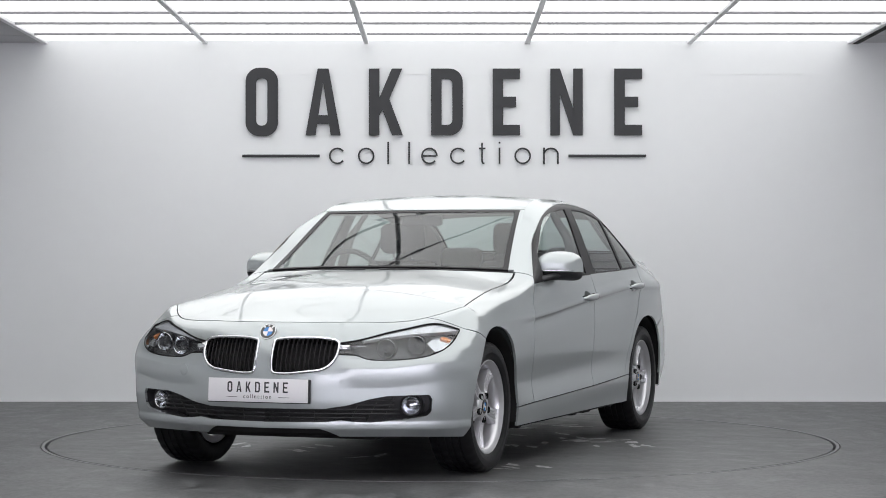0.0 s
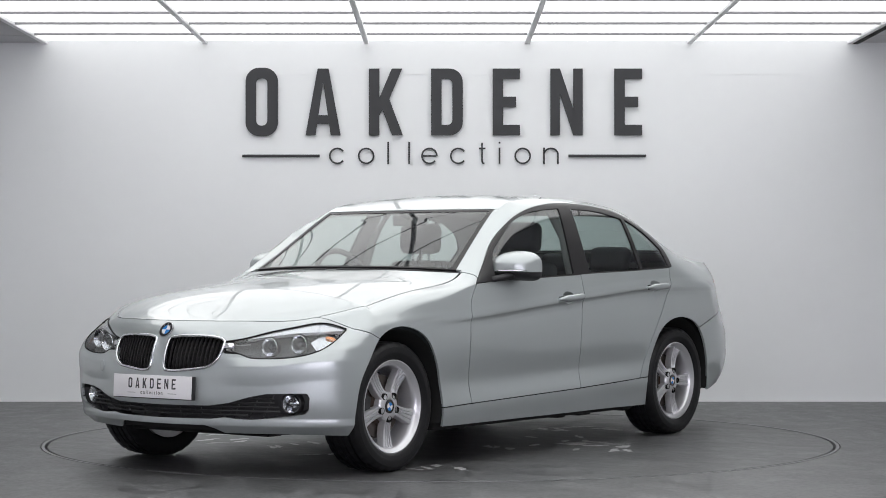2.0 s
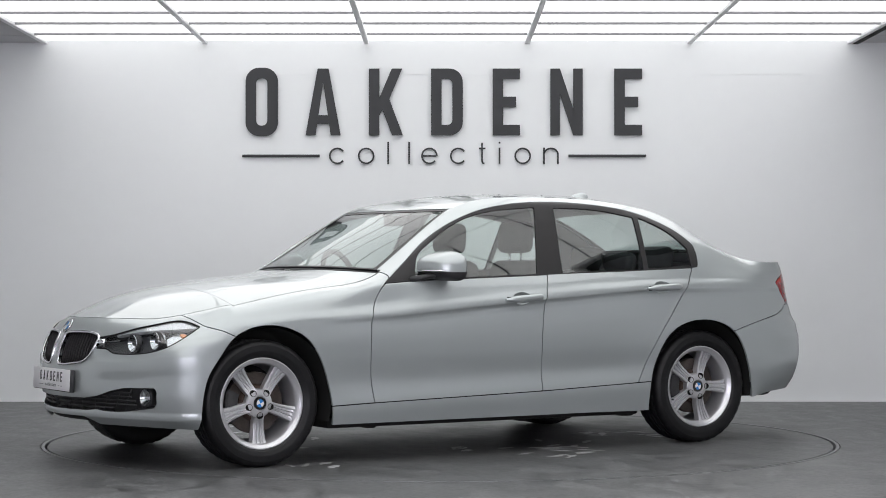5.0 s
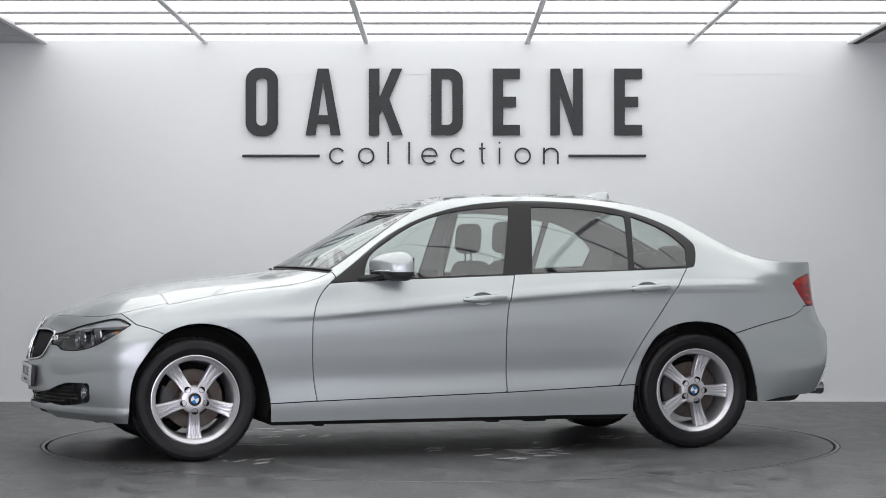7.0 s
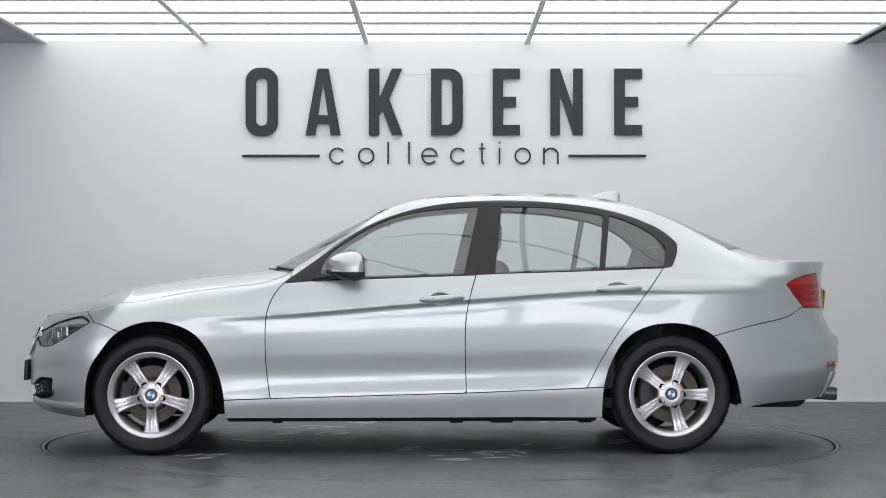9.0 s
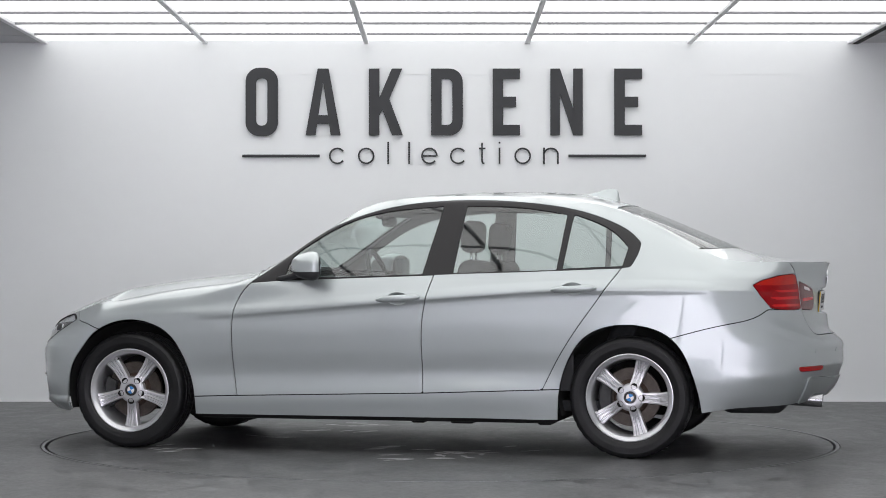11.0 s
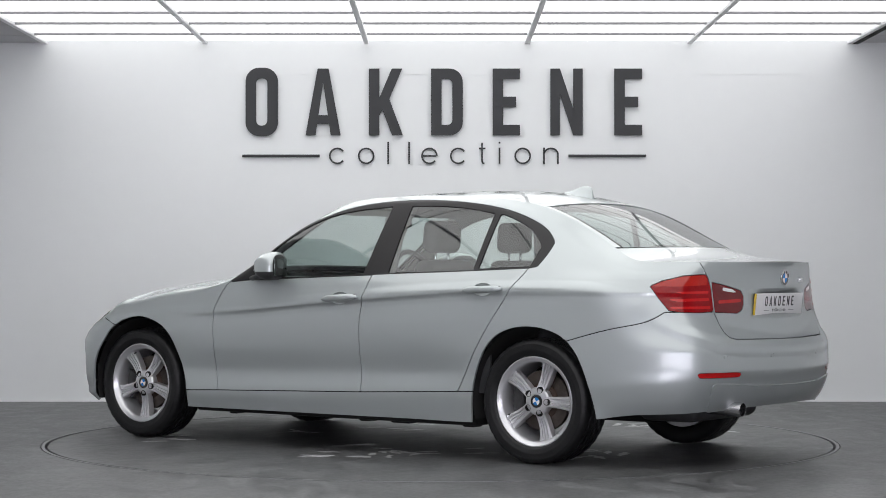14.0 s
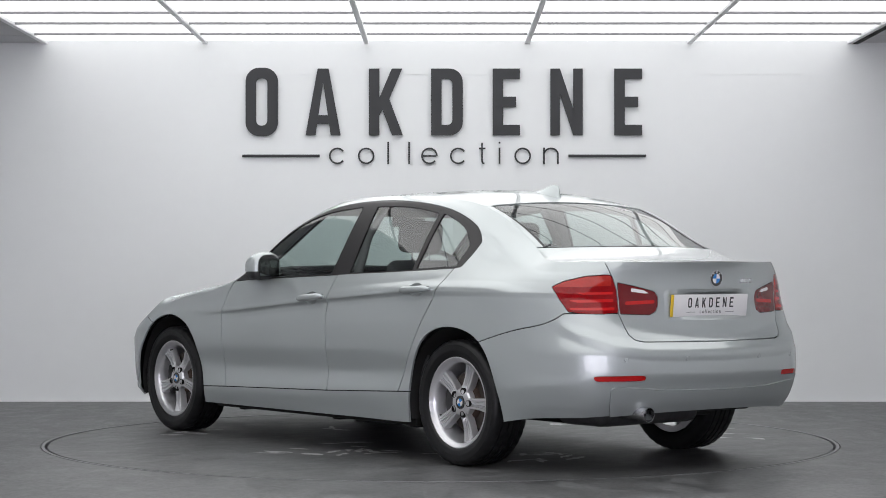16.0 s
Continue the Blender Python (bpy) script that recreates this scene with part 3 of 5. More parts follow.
V_KNOTS = [0.0, 0.11, 0.21, 0.31, 0.41, 0.51, 0.57, 0.65, 0.74, 0.87, 1.0]


def skin_grid():
    mid = LEVELS[3].rows()
    t = np.concatenate([[0], np.cumsum(np.linalg.norm(np.diff(mid, axis=0), axis=1))])
    dense = np.linspace(0, t[-1], NU)
    lines = []
    for lv in LEVELS:
        r = lv.rows()
        flip = np.array([1, -1, 1])
        ts = np.concatenate([[-t[2], -t[1]], t, [2 * t[-1] - t[-2], 2 * t[-1] - t[-3]]])
        rr = np.concatenate([[r[2] * flip, r[1] * flip], r, [r[-2] * flip, r[-3] * flip]])
        lines.append(spline(ts, rr)(dense))
    return monotone(V_KNOTS, np.array(lines), np.linspace(0, 1, NV)).transpose(1, 0, 2), np.array(lines)


GRID, LINES = skin_grid()


def grid_normals(g):
    du = np.gradient(g, axis=0)
    dv = np.gradient(g, axis=1)
    n = np.cross(dv, du)
    return n / np.maximum(np.linalg.norm(n, axis=-1, keepdims=True), 1e-12)


def ridge(s, up, down):
    """1 on a line, falling straight to 0 over the distances up and down."""
    return np.clip(np.where(s > 0, 1 - s / up, 1 + s / down), 0, 1)


def step(a, b, x):
    t = np.clip((x - a) / (b - a), 0, 1)
    return t * t * (3 - 2 * t)


def press_creases(g):
    """Pulls the shoulder line, the bumper edges and the lower lip out of the smooth skin."""
    x, y, z = g[:, :, 0], g[:, :, 1], g[:, :, 2]
    n = -grid_normals(g)
    line = np.interp(x, [-2.2, -1.9, -1.4, -1.05, -.67, .09, .86], [.882, .886, .888, .884, .862, .804, .738])
    out = 0.0045 * ridge(z - line, .055, .022) * step(.95, .45, x) * step(-2.25, -2.0, x)
    out -= 0.002 * ridge(z - line + .045, .03, .10) * step(.85, .45, x) * step(-1.75, -1.5, x)
    nose = step(1.70, 1.95, x)
    out = out + 0.011 * ridge(z - .535 - .03 * step(.55, .85, y), .045, .09) * nose * step(.34, .46, y)
    out = out + 0.014 * ridge(z - .258, .030, .06) * step(1.62, 1.9, x)
    tail_line = np.interp(y, [0, .45, .62, .74, .80], [.604, .610, .632, .685, .745])
    out = out + 0.009 * ridge(z - tail_line, .05, .05) * step(-2.05, -2.25, x)
    return g + n * out[:, :, None]




GRID = press_creases(GRID)


def centre_profile():
    """The centre line from nose to tail: bonnet, windscreen, roof and rear screen, boot."""
    runs = ([(2.30, .71), (2.042, .751), (1.75, .855), (1.40, .929), (1.05, .970), (.81, .997)],
            [(.81, .997), (.48, 1.178), (.165, 1.338)],
            [(.165, 1.338), (-.05, 1.402), (-.35, 1.434), (-.75, 1.440), (-1.08, 1.417), (-1.36, 1.346), (-1.65, 1.230), (-1.94, 1.108)],
            [(-1.94, 1.108), (-2.05, 1.078), (-2.20, 1.052), (-2.405, 1.035), (-2.6, 1.03)])
    xs, zs = [], []
    for run in runs:
        x = np.array([r[0] for r in run])
        t = np.linspace(x[0], x[-1], 160)
        xs.append(t)
        zs.append(spline(-x, np.array([[r[1]] for r in run]))(-t)[:, 0])
    xs, zs = np.concatenate(xs)[::-1], np.concatenate(zs)[::-1]
    return lambda x: np.interp(x, xs, zs)


def smooth_along(pairs):
    xs, vs = zip(*sorted(pairs))
    f = spline(xs, np.array(vs)[:, None])
    return lambda x: f(np.atleast_1d(x))[:, 0]


def deck_grid(nq=44):
    rail = LINES[-1]
    bow = smooth_along([(2.3, 0), (2.0, 0), (1.6, 0.005), (1.15, .05), (.68, .14), (.4, .105), (.12, .05), (-.3, 0.005), (-.9, -.01), (-1.3, -.04), (-1.76, -.17), (-2.1, -.11), (-2.4, 0), (-2.6, 0)])
    power = smooth_along([(2.3, 2.2), (.7, 2.4), (.1, 2.3), (-1.3, 2.3), (-1.8, 2.6), (-2.4, 3.0)])
    q = np.sin(np.linspace(0, math.pi / 2, nq))
    xc = rail[:, 0] + bow(rail[:, 0])
    zc = centre_profile()(xc)
    pw = power(rail[:, 0])
    one = 1 - np.abs(q[None, :]) ** pw[:, None]
    x = rail[:, 0][:, None] + (xc - rail[:, 0])[:, None] * (1 - q[None, :] ** 2)
    y = rail[:, 1][:, None] * q[None, :]
    z = rail[:, 2][:, None] + (np.maximum(zc, rail[:, 2]) - rail[:, 2])[:, None] * one
    return np.stack([x, y, z], -1), q


def soup(g, extra, flip=False):
    """Triangles of a grid: columns position, normal, extra values."""
    n = grid_normals(g) * (-1 if flip else 1)
    full = np.concatenate([g, n, extra], -1)
    a, b, c, d = full[:-1, :-1], full[1:, :-1], full[1:, 1:], full[:-1, 1:]
    k = full.shape[-1]
    t = np.concatenate([np.stack([a, c, b], 2).reshape(-1, 3, k), np.stack([a, d, c], 2).reshape(-1, 3, k)])
    return t[:, ::-1] if flip else t


def clip(tri, g):
    """Keeps what lies where g < 0, cutting triangles along g = 0."""
    ins = g < 0
    cnt = ins.sum(1)
    out = [tri[cnt == 3]]
    for want in (1, 2):
        m = cnt == want
        t, gg = tri[m], g[m]
        if not len(t):
            continue
        lone = np.argmax((g < 0)[m] if want == 1 else ~(g < 0)[m], axis=1)
        idx = (lone[:, None] + np.arange(3)) % 3
        t = np.take_along_axis(t, idx[:, :, None], 1)
        gg = np.take_along_axis(gg, idx, 1)
        f1 = (gg[:, 0] / (gg[:, 0] - gg[:, 1]))[:, None]
        f2 = (gg[:, 0] / (gg[:, 0] - gg[:, 2]))[:, None]
        p1, p2 = t[:, 0] + (t[:, 1] - t[:, 0]) * f1, t[:, 0] + (t[:, 2] - t[:, 0]) * f2
        if want == 1:
            out.append(np.stack([t[:, 0], p1, p2], 1))
        else:
            out += [np.stack([t[:, 1], t[:, 2], p2], 1), np.stack([t[:, 1], p2, p1], 1)]
    return np.concatenate(out)


def signed(poly, a, b):
    """Signed distance to a polygon in the plane, negative inside."""
    shape = a.shape
    a, b = a.ravel(), b.ravel()
    best = np.full(a.shape, 1e9)
    inside = np.zeros(a.shape, bool)
    n = len(poly)
    for i in range(n):
        (x0, y0), (x1, y1) = poly[i], poly[(i + 1) % n]
        dx, dy = x1 - x0, y1 - y0
        t = np.clip(((a - x0) * dx + (b - y0) * dy) / max(dx * dx + dy * dy, 1e-12), 0, 1)
        best = np.minimum(best, np.hypot(a - x0 - t * dx, b - y0 - t * dy))
        if abs(dy) > 1e-12:
            cross = ((y0 > b) != (y1 > b)) & (a < dx * (b - y0) / dy + x0)
            inside ^= cross
    return np.where(inside, -best, best).reshape(shape)


def rounded_line(pts, n=6):
    """A smooth open line through points."""
    p = np.array(pts, float)
    t = np.concatenate([[0], np.cumsum(np.linalg.norm(np.diff(p, axis=0), axis=1))])
    d = np.unique(np.concatenate([np.linspace(t[i], t[i + 1], n) for i in range(len(t) - 1)]))
    return [tuple(r) for r in spline(t, p)(d)]


def flanged(tri, thick, walls_only=False):
    """Merges a triangle soup into vertices, normals and faces, with an edge turned inwards all round."""
    pos = tri[:, :, :3].reshape(-1, 3)
    nor = tri[:, :, 3:6].reshape(-1, 3)
    key, first, inv = np.unique(np.round(pos, 5), axis=0, return_index=True, return_inverse=True)
    f = inv.reshape(-1, 3)
    f = f[(f[:, 0] != f[:, 1]) & (f[:, 1] != f[:, 2]) & (f[:, 0] != f[:, 2])]
    v, n = pos[first], nor[first]
    area = np.linalg.norm(np.cross(v[f[:, 1]] - v[f[:, 0]], v[f[:, 2]] - v[f[:, 0]]), axis=1)
    f = f[area > 1e-10]
    if thick <= 0:
        return v, n, f.tolist()
    e = np.concatenate([f[:, [0, 1]], f[:, [1, 2]], f[:, [2, 0]]])
    s = np.sort(e, 1)
    _, ix, ct = np.unique(s, axis=0, return_index=True, return_counts=True)
    e = e[ix[ct == 1]]
    a, b = v[e[:, 0]], v[e[:, 1]]
    na, nb = n[e[:, 0]], n[e[:, 1]]
    side = np.cross(b - a, na)
    side /= np.maximum(np.linalg.norm(side, axis=1, keepdims=True), 1e-9)
    base = len(v)
    m = len(e)
    quad = np.concatenate([a, b, b - nb * thick, a - na * thick])
    v2 = np.concatenate([v, quad])
    n2 = np.concatenate([n, side, side, side, side])
    i = np.arange(m)
    faces = ([] if walls_only else f.tolist()) + np.stack([base + i + m, base + i, base + i + 3 * m, base + i + 2 * m], 1).tolist()
    return v2, n2, faces


def panel_mesh(name, tri, mat, thick=0.012, mirror=False, inset=0.0, walls_only=False, own_normals=False):
    t = tri.copy()
    if inset:
        t[:, :, :3] -= t[:, :, 3:6] * inset
    if mirror:
        t[:, :, 1] *= -1
        t[:, :, 4] *= -1
        t = t[:, ::-1]
    v, n, f = flanged(t, thick, walls_only)
    return mesh_from(name, v, f, mat, normals=None if own_normals else n)


def both_sides(tri):
    o = tri.copy()
    o[:, :, 1] *= -1
    o[:, :, 4] *= -1
    return np.concatenate([tri, o[:, ::-1]])


# outlines seen from the side (x, z)
LINE_FRONT = rounded_line([(.690, .926), (.728, .884), (.764, .823), (.785, .747), (.791, .626), (.788, .505), (.776, .384), (.764, .305)])
LINE_MID = rounded_line([(-.345, .972), (-.318, .883), (-.297, .792), (-.285, .686), (-.284, .565), (-.287, .443), (-.290, .333)])
LINE_REAR = rounded_line([(-1.362, 1.006), (-1.278, .892), (-1.217, .807), (-1.125, .679), (-1.018, .509), (-.942, .359)])
BELT = [(.684, .929), (.517, .938), (-.335, .968), (-.824, .986), (-1.36, 1.005), (-1.406, 1.011)]
TOP_TRIM = rounded_line([(.690, .930), (.522, 1.051), (.399, 1.143), (.245, 1.235), (.091, 1.297), (-.063, 1.338), (-.218, 1.362), (-.434, 1.376), (-.681, 1.372), (-.836, 1.360), (-.991, 1.340), (-1.146, 1.306), (-1.301, 1.249), (-1.394, 1.196), (-1.445, 1.148)]) + rounded_line([(-1.452, 1.135), (-1.447, 1.10), (-1.409, 1.011)])
TRIM_POLY = TOP_TRIM + BELT[::-1]
GLASS_F = rounded_line([(.50, .956), (.462, 1.066), (.365, 1.145), (.235, 1.224), (.100, 1.281), (-.063, 1.318), (-.216, 1.334), (-.365, 1.345)]) + [(-.278, .973), (.229, .955)]
GLASS_R = rounded_line([(-.492, 1.343), (-.648, 1.342), (-.833, 1.330), (-1.048, 1.296)]) + [(-1.012, .996), (-.447, .979)]
GLASS_Q = rounded_line([(-1.084, 1.297), (-1.204, 1.254), (-1.322, 1.186), (-1.388, 1.118)]) + [(-1.364, 1.017), (-1.044, 1.003)]
ARCH_F = [(1.76, -.2)] + rounded_line([(1.757, .174), (1.753, .325), (1.723, .476), (1.663, .567), (1.603, .642), (1.513, .696), (1.386, .720), (1.272, .702), (1.166, .648), (1.091, .551), (1.045, .445), (1.015, .324), (1.007, .19)]) + [(1.006, -.2)]
ARCH_R = [(-1.022, -.2)] + rounded_line([(-1.023, .19), (-1.028, .320), (-1.050, .441), (-1.096, .548), (-1.157, .630), (-1.249, .685), (-1.386, .709), (-1.524, .691), (-1.616, .648), (-1.692, .562), (-1.738, .455), (-1.769, .349), (-1.790, .22)]) + [(-1.80, -.2)]
DOOR_BOTTOM = [(.764, .305), (-.291, .333), (-.943, .359)]
SILL_TOP = [(1.3, .286), (1.015, .296), (.764, .305), (-.291, .333), (-.943, .359), (-1.025, .362), (-1.3, .372)]
DOOR_F = LINE_FRONT + LINE_MID[::-1] + [(-.335, .968), (.517, .938)]
DOOR_R = LINE_MID + LINE_REAR[::-1] + [(-.824, .986)]
SILL = SILL_TOP + [(-1.3, 0), (1.3, 0)]
BUMPER_F = [(1.45, 0), (1.45, .63), (1.589, .671), (1.637, .693), (1.712, .715), (1.80, .80), (2.4, .80), (2.4, 0)]
BUMPER_R = [(-1.55, 0), (-1.55, .62)] + rounded_line([(-1.636, .641), (-1.928, .714), (-2.082, .760), (-2.12, .788)]) + [(-2.7, .788), (-2.7, 0)]
FENDER = LINE_FRONT[::-1] + [(.655, .955), (.655, 1.2), (2.4, 1.2), (2.4, 0), (.764, 0)]
# outlines seen round the corners: (y - x + 2.18, z) at the nose and (y + x + 2.47, z) at the tail
HEADLAMP = [(.440, .600), (.440, .650), (.60, .668), (.76, .697), (.94, .722), (1.07, .738), (1.12, .739), (1.276, .712), (1.20, .668), (1.105, .625), (1.0, .597), (.89, .583), (.79, .577), (.67, .576), (.605, .581), (.55, .597)]
TAIL_OUT = [(1.20, .917), (1.12, .943), (.97, .968), (.83, .975), (.788, .972), (.757, .90), (.742, .79), (.85, .785), (1.0, .787), (1.083, .795), (1.15, .858)]
TAIL_IN = [(.752, .938), (.60, .913), (.50, .893), (.478, .865), (.478, .825), (.492, .795), (.53, .779), (.732, .785)]
TRUNK_FACE = [(-.1, 1.2), (.845, 1.2), (.843, 1.041), (.81, 1.0), (.778, .95), (.757, .88), (.742, .785), (.70, .72), (.672, .685), (.63, .660), (.57, .650), (-.1, .645)]
KIDNEY = [(.040, .655)] + rounded_line([(.048, .668), (.08, .674), (.16, .678), (.28, .676), (.33, .668)]) + rounded_line([(.350, .655), (.352, .625), (.340, .575), (.315, .545)]) + rounded_line([(.28, .528), (.16, .514), (.08, .511), (.055, .514)]) + [(.042, .530)]


def softened(poly, times=2):
    """Cuts the corners of a polygon."""
    for _ in range(times):
        out = []
        for (a, b), (c, d) in zip(poly, poly[1:] + poly[:1]):
            out += [(a * .75 + c * .25, b * .75 + d * .25), (a * .25 + c * .75, b * .25 + d * .75)]
        poly = out
    return poly


KIDNEY = softened(KIDNEY)


def headlamp_at(t):
    return signed(HEADLAMP, t[:, :, 1] - t[:, :, 0] + 2.18, t[:, :, 2]) + (t[:, :, 0] < 1.2) * 9


def tail_at(poly, t):
    return signed(poly, t[:, :, 1] + t[:, :, 0] + 2.47, t[:, :, 2]) + (t[:, :, 0] > -1.5) * 9


def side_at(poly, t):
    return signed(poly, t[:, :, 0], t[:, :, 2])


def front_at(poly, t):
    return signed(poly, t[:, :, 1], t[:, :, 2]) + (t[:, :, 0] < 1.2) * 9


def oval(cx, cz, rx, rz, n=28):
    return [(cx + rx * math.cos(2 * math.pi * i / n), cz + rz * math.sin(2 * math.pi * i / n)) for i in range(n)]


REFLECT = [(.905, .480), (.895, .488), (.60, .489), (.555, .486), (.553, .466), (.60, .462), (.875, .462), (.895, .466)]
RECESS = [(-.1, .905), (.40, .905), (.425, .900), (.440, .885), (.432, .770), (.418, .757), (.39, .750), (-.1, .750)]
VALANCE = [(-.1, .415), (.40, .418), (.62, .432), (.76, .436), (.79, .425), (.80, .36), (.81, .2), (-.1, .2)]
CUP_F, CUP_R = oval(-.150, .841, .062, .034), oval(-1.106, .896, .062, .034)
E_ = 0.0026
SKIN = soup(GRID, np.repeat(np.linspace(0, 1, NV)[None, :, None], NU, 0), True)
SKIN = clip(SKIN, -side_at(ARCH_F, SKIN))
SKIN = clip(SKIN, -side_at(ARCH_R, SKIN))
LINER = SKIN
DG, DQ = deck_grid()
rail_x = np.repeat(LINES[-1][:, 0][:, None], DG.shape[1], 1)
DECK = soup(DG, np.stack([rail_x, np.repeat(DQ[None, :], DG.shape[0], 0)], -1))

# air intakes of the front bumper, seen from ahead (y, z)
INTAKE = [(-.1, .345), (.30, .347), (.40, .362), (.50, .392), (.58, .408), (.758, .412), (.768, .39), (.762, .335), (.742, .312), (.62, .292), (.50, .282), (.43, .284), (.37, .292), (.30, .283), (-.1, .280)]
LIP_CUT = [(-.1, .252), (.27, .252), (.31, .236), (.36, .205), (.36, .1), (-.1, .1)]

car = tagged(new("car"), "silver four-door saloon car with five-spoke alloy wheels on the turntable", "car")


def build_skin():
    rest = SKIN
    pieces = {}

    def take(name, *gs, gap=E_):
        nonlocal rest
        t = rest
        for g in gs:
            t = clip(t, g(t) + gap)
        pieces[name] = t
        comb = lambda r: -np.max(np.stack([g(r) for g in gs]), axis=0) + gap
        rest = clip(rest, comb(rest))

    take("glass_f", lambda t: side_at(GLASS_F, t), gap=0.0)
    take("glass_r", lambda t: side_at(GLASS_R, t), gap=0.0)
    take("glass_q", lambda t: side_at(GLASS_Q, t), gap=0.0)
    take("trim", lambda t: side_at(TRIM_POLY, t), gap=0.0005)
    take("headlamp", headlamp_at, gap=0.002)
    take("tail_out", lambda t: tail_at(TAIL_OUT, t), gap=0.002)
    take("tail_in", lambda t: tail_at(TAIL_IN, t), gap=0.002)
    take("kidney", lambda t: front_at(KIDNEY, t), gap=0.0)
    take("intake", lambda t: front_at(INTAKE, t), gap=0.0)
    take("lip_cut", lambda t: front_at(LIP_CUT, t), gap=0.0)
    take("reflector", lambda t: tail_at(REFLECT, t), gap=0.001)
    take("cup_f", lambda t: side_at(CUP_F, t), gap=0.0)
    take("cup_r", lambda t: side_at(CUP_R, t), gap=0.0)
    take("valance", lambda t: tail_at(VALANCE, t), gap=0.0005)
    take("door_f", lambda t: side_at(DOOR_F, t))
    take("door_r", lambda t: side_at(DOOR_R, t))
    take("sill", lambda t: side_at(SILL, t), gap=0.003)
    take("recess", lambda t: tail_at(RECESS, t), gap=0.0)
    take("trunk", lambda t: tail_at(TRUNK_FACE, t))
    take("bumper_f", lambda t: side_at(BUMPER_F, t), lambda t: (t[:, :, 6] - .993) * 0.3)
    take("bumper_r", lambda t: side_at(BUMPER_R, t))
    take("fender", lambda t: side_at(FENDER, t), lambda t: (t[:, :, 6] - .993) * 0.3)
    pieces["quarter"] = clip(rest, rest[:, :, 0] - .66)
    d = DECK
    x, q = d[:, :, 6], d[:, :, 7]
    cut = lambda lo, hi, t: np.maximum(lo - t[:, :, 6], t[:, :, 6] - hi)
    deck = {}
    deck["hood"] = clip(d, cut(.672, 9, d))
    deck["cowl"] = clip(d, cut(.640, .668, d))
    w = clip(d, cut(.128, .638, d))
    inner = lambda t: np.maximum(np.maximum(t[:, :, 7] - .92, (.146 - t[:, :, 6])), (t[:, :, 6] - .628))
    deck["windscreen"] = clip(w, inner(w))
    e = clip(w, -inner(w))
    deck["screen_edge"] = clip(e, e[:, :, 7] - .962)
    side = clip(w, .962 - w[:, :, 7])
    deck["roof"] = clip(d, cut(-1.285, .124, d))
    b = clip(d, cut(-1.74, -1.288, d))
    deck["backlight"] = clip(b, b[:, :, 7] - .925)
    e = clip(b, .925 - b[:, :, 7])
    deck["back_edge"] = clip(e, e[:, :, 7] - .95)
    side2 = clip(b, .95 - b[:, :, 7])
    deck["trunk_top"] = clip(d, cut(-9, -1.754, d))
    deck["rear_cowl"] = clip(d, cut(-1.757, -1.738, d))
    deck["pillar_a"], deck["pillar_c"] = side, side2
    return pieces, deck


PIECES, DECKS = build_skin()


